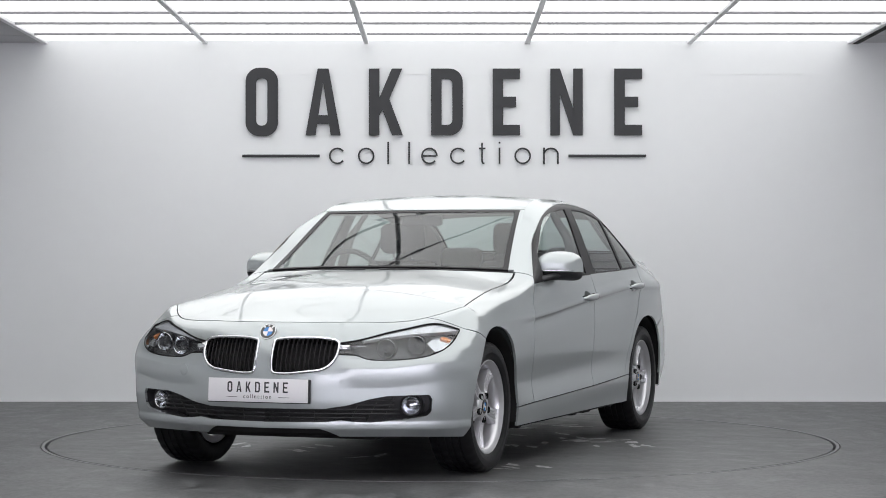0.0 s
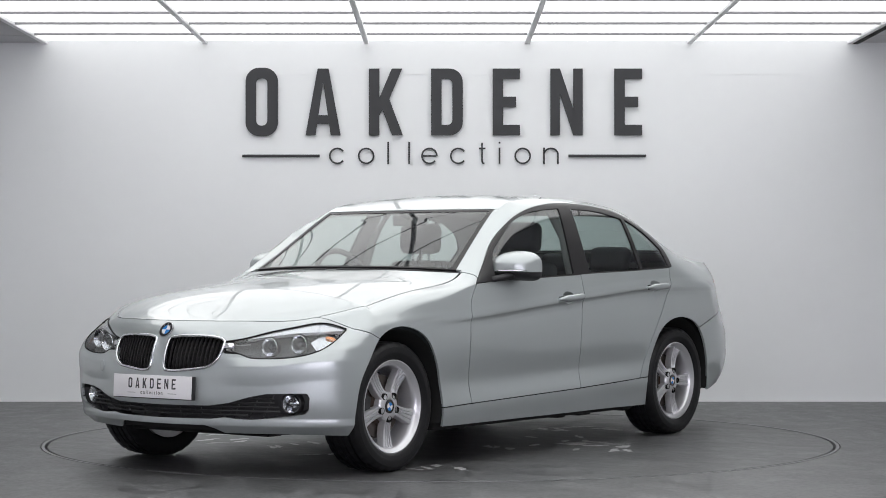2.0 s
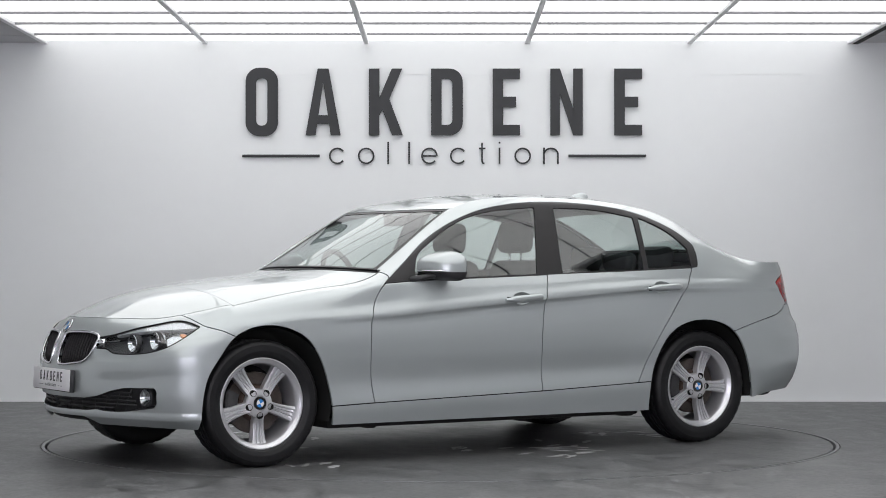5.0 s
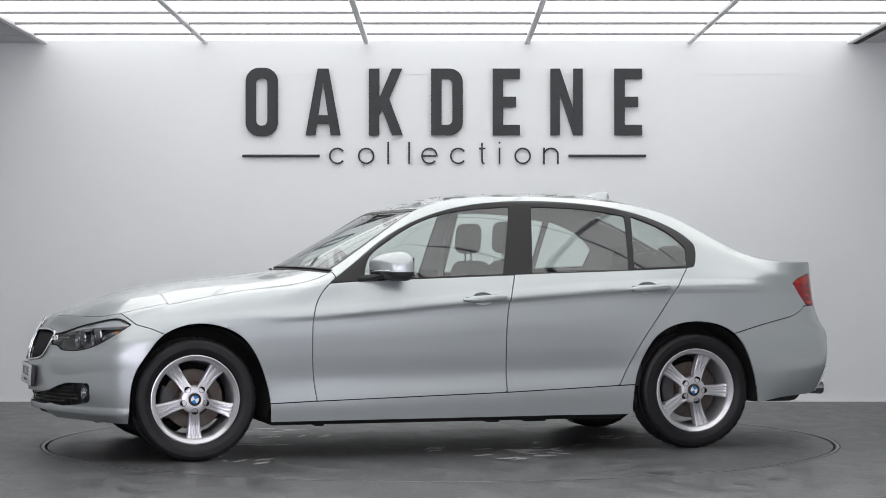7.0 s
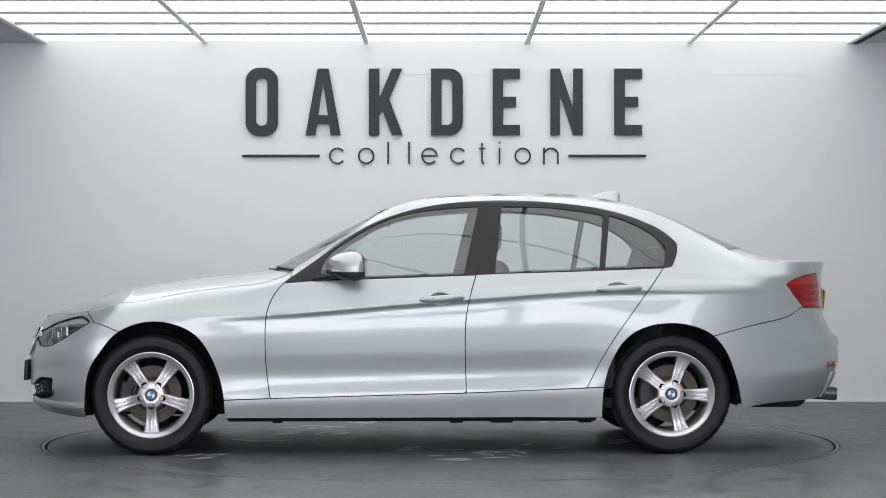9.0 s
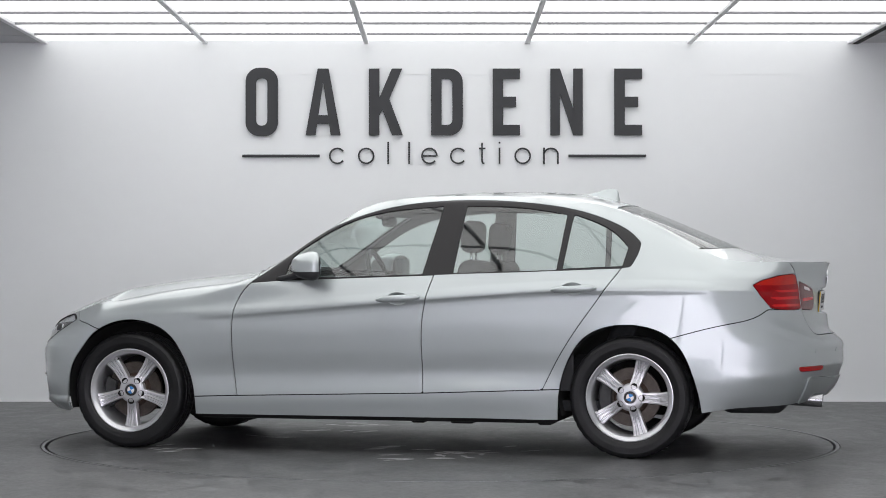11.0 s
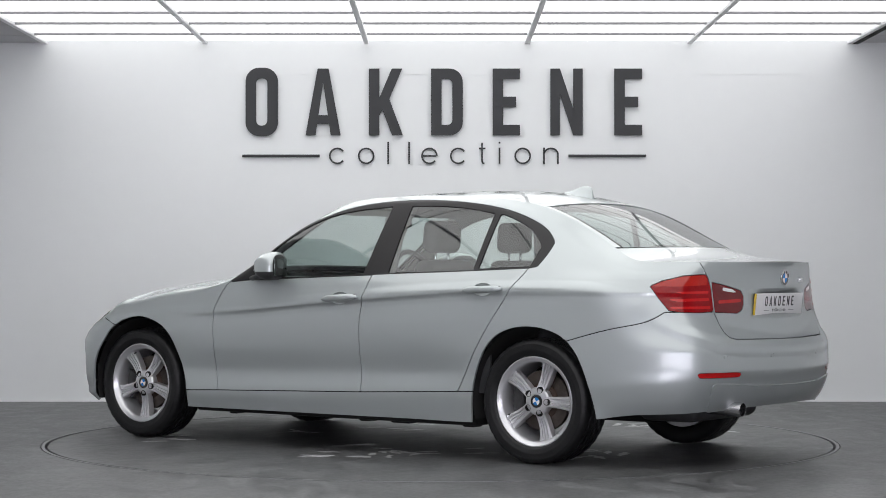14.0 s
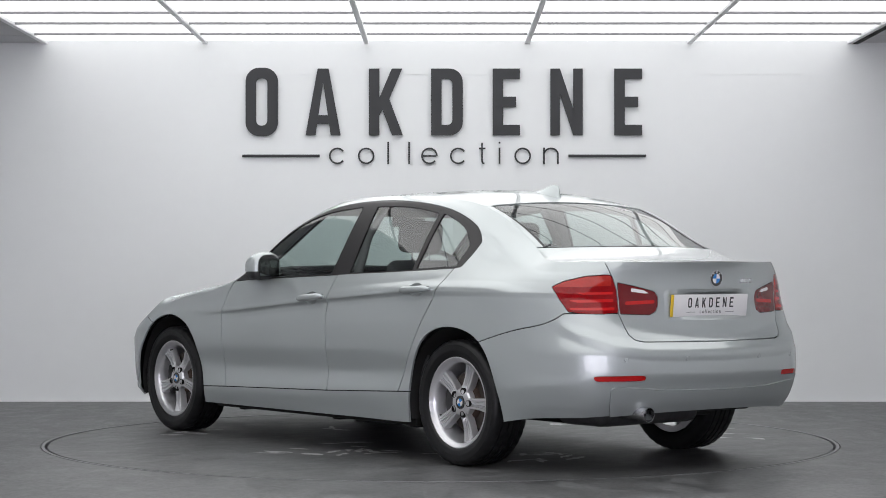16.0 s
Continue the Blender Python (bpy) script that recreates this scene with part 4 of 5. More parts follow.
def skin_parts():
    made = {}
    cols = lambda t: t[:, :, :6]
    for mirror in (False, True):
        def put(name, key, mat, parent=car, label="", **kw):
            t = cols(PIECES[key])
            ob = part(name, panel_mesh(name, t, mat, mirror=mirror, **kw), parent, label)
            made[key, mirror] = ob
            return ob
        put("front_fender", "fender", PAINT)
        d1 = put("front_door", "door_f", PAINT)
        d2 = put("rear_door", "door_r", PAINT)
        put("sill_panel", "sill", PAINT)
        put("quarter_panel", "quarter", PAINT)
        put("reflector", "reflector", RED_BRIGHT, label="slim red rear reflector", inset=0.002)
        for key, door, c, rz in (("cup_f", d1, CUP_F, .034), ("cup_r", d2, CUP_R, .034)):
            t = cols(PIECES[key]).copy()
            inner = np.clip(-side_at(c, t) / rz, 0, 1)
            t[:, :, :3] -= t[:, :, 3:6] * (0.026 * (1 - (1 - inner) ** 2))[:, :, None]
            part("handle_cup", panel_mesh("handle_cup", t, PAINT, 0.0, mirror, own_normals=True), door, "dished handle recess")
        put("window_trim", "trim", TRIM, label="satin black window surround", inset=0.001)
        put("side_window", "glass_f", GLASS, d1, "clear tinted window", inset=0.006, thick=0.0).visible_shadow = False
        put("side_window", "glass_r", GLASS, d2, "clear tinted window", inset=0.006, thick=0.0).visible_shadow = False
        put("quarter_window", "glass_q", GLASS, label="small fixed rear side window", inset=0.006, thick=0.0).visible_shadow = False
        for key, name, mat, label in (("pillar_a", "pillar_skin", PAINT, ""), ("pillar_c", "pillar_skin", PAINT, ""), ("screen_edge", "screen_edge", TRIM, "black screen edge"), ("back_edge", "screen_edge", TRIM, "black screen edge")):
            part(name, panel_mesh(name, cols(DECKS[key]), mat, mirror=mirror, inset=0.0 if mat is PAINT else 0.002), car, label)
        lin = cols(LINER)
        for g in (GLASS_F, GLASS_R, GLASS_Q):
            lin = clip(lin, -side_at(g, lin) + 0.004)
        for c in (CUP_F, CUP_R):
            lin = clip(lin, -side_at(c, lin))
        lin = clip(lin, -tail_at(RECESS, lin))
        lin = clip(lin, -headlamp_at(lin))
        lin = clip(lin, -front_at(KIDNEY, lin))
        lin = clip(lin, -front_at(INTAKE, lin))
        lin = clip(lin, -front_at(LIP_CUT, lin))
        # added black sheet under the skin, so the panel gaps look shaded
        low = clip(lin, lin[:, :, 2] - 1.0)
        part("gap_backing", panel_mesh("gap_backing", low, GAP, 0.0, mirror, 0.013), car, "black backing sheet that darkens the panel gaps")
        high = clip(lin, 1.0 - lin[:, :, 2])
        part("pillar_lining", panel_mesh("pillar_lining", high, LINING, 0.0, mirror, 0.016), car, "light grey pillar lining")
    for key, name, mat, label, kw in (("bumper_f", "front_bumper", PAINT, "", {}), ("bumper_r", "rear_bumper", PAINT, "", {})):
        made[key] = part(name, panel_mesh(name, both_sides(cols(PIECES[key])), mat, **kw), car, label)
    made["valance"] = part("rear_valance", panel_mesh("rear_valance", both_sides(cols(PIECES["valance"])), PAINT, 0.03, inset=-0.009), car, "silver lower rear valance")
    trunk = np.concatenate([cols(PIECES["trunk"]), cols(DECKS["trunk_top"])])
    made["trunk"] = part("boot_lid", panel_mesh("boot_lid", both_sides(trunk), PAINT), car)
    rec = both_sides(cols(PIECES["recess"]))
    dish = rec.copy()
    deep = np.clip(-np.stack([signed(RECESS, np.abs(dish[:, :, 1]) + dish[:, :, 0] + 2.47, dish[:, :, 2])])[0] / .03, 0, 1)
    soft = deep * deep * (3 - 2 * deep)
    dish[:, :, 0] += soft * (-2.352 - dish[:, :, 0])
    part("plate_recess", panel_mesh("plate_recess", dish, PAINT, 0.0, own_normals=True), made["trunk"], "silver recess for the plate")
    for key, name, mat, label, kw in (
            ("hood", "bonnet", PAINT, "", {}), ("cowl", "scuttle", PLASTIC, "black plastic scuttle panel", dict(inset=0.012)),
            ("roof", "roof", PAINT, "", {}), ("rear_cowl", "parcel_edge", GAP, "dark seal below the rear screen", dict(inset=0.004))):
        made[key] = part(name, panel_mesh(name, both_sides(cols(DECKS[key])), mat, **kw), car, label)
    for key, name, label in (("windscreen", "windscreen", "large sloping clear windscreen"), ("backlight", "rear_screen", "large sloping rear screen")):
        made[key] = part(name, panel_mesh(name, both_sides(cols(DECKS[key])), SCREEN, 0.0, inset=0.004), car, label)
        made[key].visible_shadow = False
    top = np.concatenate([cols(DECKS["roof"]), ])
    part("roof_lining", panel_mesh("roof_lining", both_sides(top), LINING, 0.0, inset=0.03), car, "light grey roof lining")
    return made


SKINS = skin_parts()



# ---------------- wheels ----------------
def tyre_mesh():
    n = 144
    prof = [(.233, -.100), (.245, -.108), (.270, -.113), (.295, -.113), (.312, -.104), (.320, -.092), (.3215, -.064), (.3215, -.061), (.314, -.059), (.314, -.052), (.3222, -.050),
            (.3225, -.022), (.315, -.020), (.315, -.012), (.3227, -.010), (.3227, .010), (.315, .012), (.315, .020), (.3225, .022), (.3222, .050), (.314, .052), (.314, .059), (.3215, .061), (.3215, .064),
            (.320, .092), (.312, .104), (.302, .1105), (.297, .1115), (.2955, .113), (.270, .114), (.262, .1135), (.259, .1115), (.248, .110), (.236, .103), (.231, .096)]
    k = len(prof)
    verts, faces = [], []
    for i in range(n):
        for q, (r, o) in enumerate(prof):
            lug = i % 4 == 0
            if lug and 0.300 < r and abs(o) > 0.055:
                r -= 0.003
            if (i + 2) % 4 == 0 and abs(o) < 0.051 and r > 0.3205:
                r -= 0.0028
            a = 2 * math.pi * (i + 2.2 * abs(o) / 0.1 * (0.5 if abs(o) < 0.06 else 0.8)) / n
            verts.append((r * math.cos(a), o, r * math.sin(a)))
    for i in range(n):
        j = (i + 1) % n
        for q in range(k - 1):
            faces.append((i * k + q, j * k + q, j * k + q + 1, i * k + q + 1))
    me = mesh_from("tyre", verts, faces, RUBBER)
    me.set_sharp_from_angle(angle=radians(38))
    return me


def spoke_mesh():
    """One wide grooved spoke along +z, its face towards +y."""
    rs = np.linspace(0.050, 0.214, 14)
    width = np.interp(rs, [.05, .08, .14, .185, .205, .214], [.029, .0275, .0315, .0375, .044, .056])
    face = np.interp(rs, [.05, .09, .14, .19, .214], [.090, .079, .076, .082, .092])
    cross = [(-1.0, -.040), (-1.0, -.012), (-.93, -.002), (-.80, .0), (-.58, -.001), (-.50, -.0085), (-.38, -.0085), (-.30, -.0005), (-.20, .0), (-.12, -.009), (.12, -.009), (.20, .0), (.30, -.0005), (.38, -.0085), (.50, -.0085), (.58, -.001), (.80, .0), (.93, -.002), (1.0, -.012), (1.0, -.040)]
    fade = np.interp(rs, [.05, .085, .11, .20, .214], [0.0, .35, 1.0, 1.0, .7])
    verts, faces = [], []
    k = len(cross)
    for r, w, f, g in zip(rs, width, face, fade):
        for s, d in cross:
            dd = d * (g if -0.011 < d else 1.0)
            verts.append((s * w, f + dd, r))
    for i in range(len(rs) - 1):
        for q in range(k - 1):
            faces.append((i * k + q, (i + 1) * k + q, (i + 1) * k + q + 1, i * k + q + 1))
        faces.append((i * k + k - 1, (i + 1) * k + k - 1, (i + 1) * k, i * k))
    bm = bmesh.new()
    vs = [bm.verts.new(v) for v in verts]
    for f in faces:
        bm.faces.new([vs[i] for i in f])
    return from_bm("spoke", bm, ALLOY, 40)


def roundel(parent, m, r, name="roundel", dome=0.004):
    """A round enamel badge facing +z of m: dark ring, and a disc in four quarters."""
    base = part(name, lathe(name, [(0.0, 0.001), (r * .62, .001), (r * .64, .0016), (r * .93, .0016), (r * .95, .003), (r, .002), (r, -.004)], BADGE_BLACK, 40, "z"), parent, "round enamel badge in blue, white and black")
    base.matrix_local = m
    part("badge_ring", lathe("badge_ring", [(r * .93, 0), (r * .94, .0034), (r * 1.0, .0034), (r * 1.02, 0)], CHROME, 40, "z"), base, "chrome ring")
    for i in range(4):
        pts = [(0, 0)] + [(r * .6 * math.cos(radians(90 * i + 90 * q / 8)), r * .6 * math.sin(radians(90 * i + 90 * q / 8))) for q in range(9)]
        part("badge_quarter", prism("badge_quarter", pts, 0.0022, BADGE_WHITE if i % 2 == 0 else BADGE_BLUE, 0.0), base)
    for i in range(3):
        a = radians(50 + 40 * i)
        ob = part("badge_mark", box("badge_mark", (-r * .09, -r * .11, .001), (r * .09, r * .11, .0026), CHROME, 0), base)
        ob.matrix_local = Matrix.Translation((r * .78 * math.cos(a), r * .78 * math.sin(a), 0)) @ Matrix.Rotation(a - math.pi / 2, 4, "Z")
    return base


TYRE, SPOKE = tyre_mesh(), spoke_mesh()
RIM = lathe("rim", [(.190, -.100), (.194, -.06), (.197, .02), (.200, .060), (.204, .080), (.211, .090), (.2215, .0965), (.2275, .1025), (.2325, .1015), (.2325, .092), (.225, .080), (.214, .05), (.21, -.06), (.225, -.100)], ALLOY, 96, closed=True)
HUB = lathe("hub", [(.0, .086), (.036, .086), (.037, .092), (.048, .093), (.066, .088), (.073, .079), (.075, .04)], ALLOY, 60)
# Black all over: the shade of a deep bolt hole put into colour.
LUG = lathe("lug_hole", [(.0, .0870), (.0065, .0875), (.0075, .0860), (.0092, .0865), (.0142, .0870), (.0150, .0950), (.0166, .0940), (.0172, .08)], GAP, 20)
DISC = lathe("brake_disc", [(.095, .028), (.155, .028), (.157, .022), (.157, .004), (.095, .004)], STEEL, 64)
HAT = lathe("disc_hat", [(.0, .050), (.080, .050), (.088, .044), (.095, .028)], RUST, 48)


def caliper_mesh():
    bm = bmesh.new()
    rings = []
    for i in range(9):
        a = radians(-30 + 7.5 * i)
        c, q = math.sin(a), math.cos(a)
        rings.append([bm.verts.new((r * c, y, r * q)) for r, y in ((.105, .05), (.112, .058), (.164, .056), (.174, .046), (.174, -.02), (.160, -.02), (.160, .0), (.105, .03))])
    for u, v in zip(rings, rings[1:]):
        for k in range(8):
            bm.faces.new((u[k], u[(k + 1) % 8], v[(k + 1) % 8], v[k]))
    bm.faces.new(rings[0])
    bm.faces.new(rings[-1][::-1])
    return from_bm("brake_caliper", bm, CAST, 40)


CALIPER = caliper_mesh()


def wheel(x, side, spin, toward):
    w = part("wheel", None, car, "five-spoke silver alloy wheel with a black tyre")
    w.location = (x, side * 0.742, 0.3228)
    w.rotation_euler = (0, 0, 0 if side > 0 else math.pi)
    part("tyre", TYRE, w, "black road tyre with grooved tread").location = (0, .013, 0)
    part("rim", RIM, w).location = (0, .011, 0)
    part("hub", HUB, w)
    for i in range(5):
        a = radians(spin + 72 * i)
        part("spoke", SPOKE, w).rotation_euler = (0, a, 0)
        part("lug_hole", LUG, w, "wheel bolt hole with its shade painted black").location = (0.062 * math.sin(a), 0, 0.062 * math.cos(a))
    part("brake_disc", DISC, w, "worn steel brake disc")
    part("disc_hat", HAT, w, "rusty brown disc centre")
    part("brake_caliper", CALIPER, w, "dark cast caliper").rotation_euler = (0, radians(toward), 0)
    m = Matrix.Translation((0, .0925, 0)) @ Matrix.Rotation(radians(-90), 4, "X") @ Matrix.Rotation(radians(180), 4, "Z")
    base = part("centre_cap", lathe("centre_cap", [(0.0, 0.001), (.022, .001), (.0225, .0018), (.033, .0018), (.034, -.006)], BADGE_BLACK, 32, "z"), w, "enamel centre cap in blue, white and black")
    base.matrix_local = m
    for i in range(4):
        pts = [(0, 0)] + [(.0205 * math.cos(radians(90 * i + 90 * q / 6 + 25)), .0205 * math.sin(radians(90 * i + 90 * q / 6 + 25))) for q in range(7)]
        ob = part("cap_quarter", prism("cap_quarter", pts, 0.0024, BADGE_WHITE if i % 2 else BADGE_BLUE, 0.0), w)
        ob.matrix_local = m
    part("valve", tube("valve", [(0.0, .07, .192), (0.0, .088, .188)], 0.004, RUBBER), w).rotation_euler = (0, radians(spin + 180 + 25), 0)


wheel(1.405, 1, 180, 95)
wheel(-1.405, 1, -92, 90)
wheel(1.405, -1, 20, -95)
wheel(-1.405, -1, 50, -90)


def arch_liner(x, side):
    verts, faces = [], []
    n = 26
    for i in range(n + 1):
        a = math.pi * (-0.10 + 1.2 * i / n)
        r = 0.372
        cx, cz = r * math.cos(a), 0.335 + r * math.sin(a)
        for y, k in ((0.868, 1.0), (0.60, 1.0), (0.58, 0.97), (0.575, 0.05)):
            verts.append((x + cx * k, side * y, max(0.26 if x < 0 and cx < 0 else 0.19, 0.335 + (cz - 0.335) * k)))
    for i in range(n):
        for q in range(3):
            faces.append((4 * i + q, 4 * i + q + 1, 4 * i + 5 + q, 4 * i + 4 + q))
    part("arch_liner", mesh_from("arch_liner", verts, faces, GAP), car, "black wheel arch liner")


for ax in (1.385, -1.40):
    for sd in (1, -1):
        arch_liner(ax, sd)


# ---------------- underside, cabin ----------------
def underside():
    bm = bmesh.new()
    for lo, hi in (((-1.0, -.80, .175), (1.0, .80, .235)), ((1.0, -.57, .20), (1.88, .57, .26)), ((-2.10, -.55, .27), (-1.0, .55, .33)), ((1.77, -.46, .185), (1.88, .46, .215)), ((-2.05, -.60, .29), (-1.80, .60, .34)),
                   ((-1.7, -.10, .18), (1.2, .10, .24)), ((.70, .70, .165), (.76, .79, .19)), ((-.28, .70, .165), (-.20, .79, .19)), ((-.55, .70, .165), (-.42, .79, .19)), ((-.98, .70, .165), (-.90, .79, .19)),
                   ((-1.98, -.40, .24), (-1.80, .40, .3))):
        add_box(bm, lo, hi, None, 0.012)
    part("underbody", from_bm("underbody", bm, GAP), car, "dark plastic underbody shields")


underside()


def rounded_block(name, lo, hi, mat, r=0.04, lean=0.0, pivot=None, seg=4):
    bm = bmesh.new()
    add_box(bm, lo, hi, None, r, seg)
    if lean:
        p = Vector(pivot)
        bmesh.ops.transform(bm, matrix=Matrix.Translation(p) @ Matrix.Rotation(radians(lean), 4, "Y") @ Matrix.Translation(-p), verts=bm.verts)
    return from_bm(name, bm, mat, 50)


def seats():
    for y in (0.36, -0.36):
        s = part("front_seat", rounded_block("front_seat", (-.32, y - .25, .36), (.20, y + .25, .52), CABIN, .06), car, "charcoal cloth front seat with headrest")
        part("backrest", rounded_block("backrest", (-.44, y - .23, .46), (-.30, y + .23, 1.06), CABIN, .06, -12, (-.36, y, .5)), s)
        part("headrest", rounded_block("headrest", (-.50, y - .14, 1.09), (-.40, y + .14, 1.27), CABIN, .045, -4, (-.45, y, 1.1)), s)
        for dy in (-.06, .06):
            part("headrest_post", tube("headrest_post", [(-.455, y + dy, 1.0), (-.455, y + dy, 1.12)], .007, CHROME), s)
    b = part("rear_bench", rounded_block("rear_bench", (-1.25, -.66, .36), (-.72, .66, .54), CABIN, .07), car, "charcoal cloth rear bench with three headrests")
    part("backrest", rounded_block("backrest", (-1.33, -.64, .5), (-1.2, .64, .98), CABIN, .06, -22, (-1.25, 0, .5)), b)
    for y in (.36, -.36, 0):
        part("headrest", rounded_block("headrest", (-1.50, y - .14, .98), (-1.41, y + .14, 1.135 if y else 1.10), CABIN, .045, -8, (-1.45, y, 1.0)), b)
    part("parcel_shelf", rounded_block("parcel_shelf", (-1.86, -.60, .965), (-1.44, .60, .99), CABIN_HARD, .01), car, "dark parcel shelf")
    part("dashboard", rounded_block("dashboard", (.30, -.70, .70), (.80, .70, .955), CABIN_HARD, .06), car, "dark moulded dashboard")
    part("cabin_floor", box("cabin_floor", (-1.25, -.76, .24), (.75, .76, .30), CABIN, .01), car, "dark carpeted cabin floor")
    pts = [(.285 + .062 * math.sin(a), -.37 + .185 * math.cos(a), .93 + .172 * math.sin(a)) for a in [2 * math.pi * i / 40 for i in range(40)]]
    sw = part("steering_wheel", tube("steering_wheel", pts, .016, CABIN_HARD, 10, True), car, "black three-spoke steering wheel")
    part("steering_boss", rounded_block("steering_boss", (.26, -.45, .87), (.33, -.29, .98), CABIN_HARD, .03), sw)
    for a in (-90, 0, 180):
        c, q = math.cos(radians(a)), math.sin(radians(a))
        part("steering_spoke", tube("steering_spoke", [(.29, -.37, .93), (.285 + .06 * q, -.37 + .18 * c, .93 + .165 * q)], .018, CABIN_HARD, 8), sw)
    rv = part("rear_view_mirror", rounded_block("rear_view_mirror", (.115, -.12, 1.245), (.145, .12, 1.305), CABIN_HARD, .014), car, "black interior mirror")
    part("mirror_stalk", tube("mirror_stalk", [(.14, 0, 1.29), (.21, 0, 1.308)], .012, CABIN_HARD), rv)
    for y in (.36, -.36):
        part("sun_visor", rounded_block("sun_visor", (.0, y - .19, 1.333), (.13, y + .19, 1.35), LINING, .008, 12, (.05, y, 1.34)), car, "grey folded sun visor")
    for sd in (1, -1):
        part("door_card", box("door_card", (-1.1, sd * .80 - .01, .35), (.70, sd * .80 + .01, .94), CABIN_HARD, .008), car, "dark door lining")
        part("centre_pillar", tube("centre_pillar", [(-.39, sd * .76, .93), (-.41, sd * .69, 1.18), (-.43, sd * .575, 1.345)], .03, LINING, 10, False, 0.6), car, "grey inner pillar with belt")


seats()


# ---------------- nose and tail details ----------------
FLAT = GRID.reshape(-1, 3)
FLAT_N = -grid_normals(GRID).reshape(-1, 3)


def on_skin(y, z, front=True):
    """The place and normal on the nose or tail at that y and z."""
    s = 1 if y >= 0 else -1
    m = np.where(FLAT[:, 0] > 1.6 if front else FLAT[:, 0] < -1.9)[0]
    d = (FLAT[m, 1] - abs(y)) ** 2 + (FLAT[m, 2] - z) ** 2
    i = m[np.argmin(d)]
    p, n = FLAT[i], FLAT_N[i]
    x = p[0] - (n[1] * (abs(y) - p[1]) + n[2] * (z - p[2])) / n[0]
    return Vector((x, y, z)), Vector((n[0], n[1] * s, n[2]))


def lamp_point(u, z, side):
    """The place on the nose where y - x + 2.18 is u, at that height."""
    m = np.where(FLAT[:, 0] > 1.6)[0]
    i = m[np.argmin((FLAT[m, 1] - FLAT[m, 0] + 2.18 - u) ** 2 + (FLAT[m, 2] - z) ** 2)]
    p, n = FLAT[i], FLAT_N[i]
    x, y, h = np.linalg.solve(np.array([[-1, 1, 0], [0, 0, 1], n]), np.array([u - 2.18, z, n @ p]))
    return Vector((x, side * y, h))


def facing(p, n, up=(0, 0, 1)):
    z = Vector(n).normalized()
    x = Vector(up).cross(z).normalized()
    y = z.cross(x)
    return Matrix.Translation(p) @ Matrix((x, y, z)).transposed().to_4x4()


def column(poly, y):
    zs = []
    for i in range(len(poly)):
        (a, b), (c, d) = poly[i], poly[(i + 1) % len(poly)]
        if (a > y) != (c > y):
            zs.append(b + (d - b) * (y - a) / (c - a))
    return (min(zs), max(zs)) if len(zs) > 1 else None


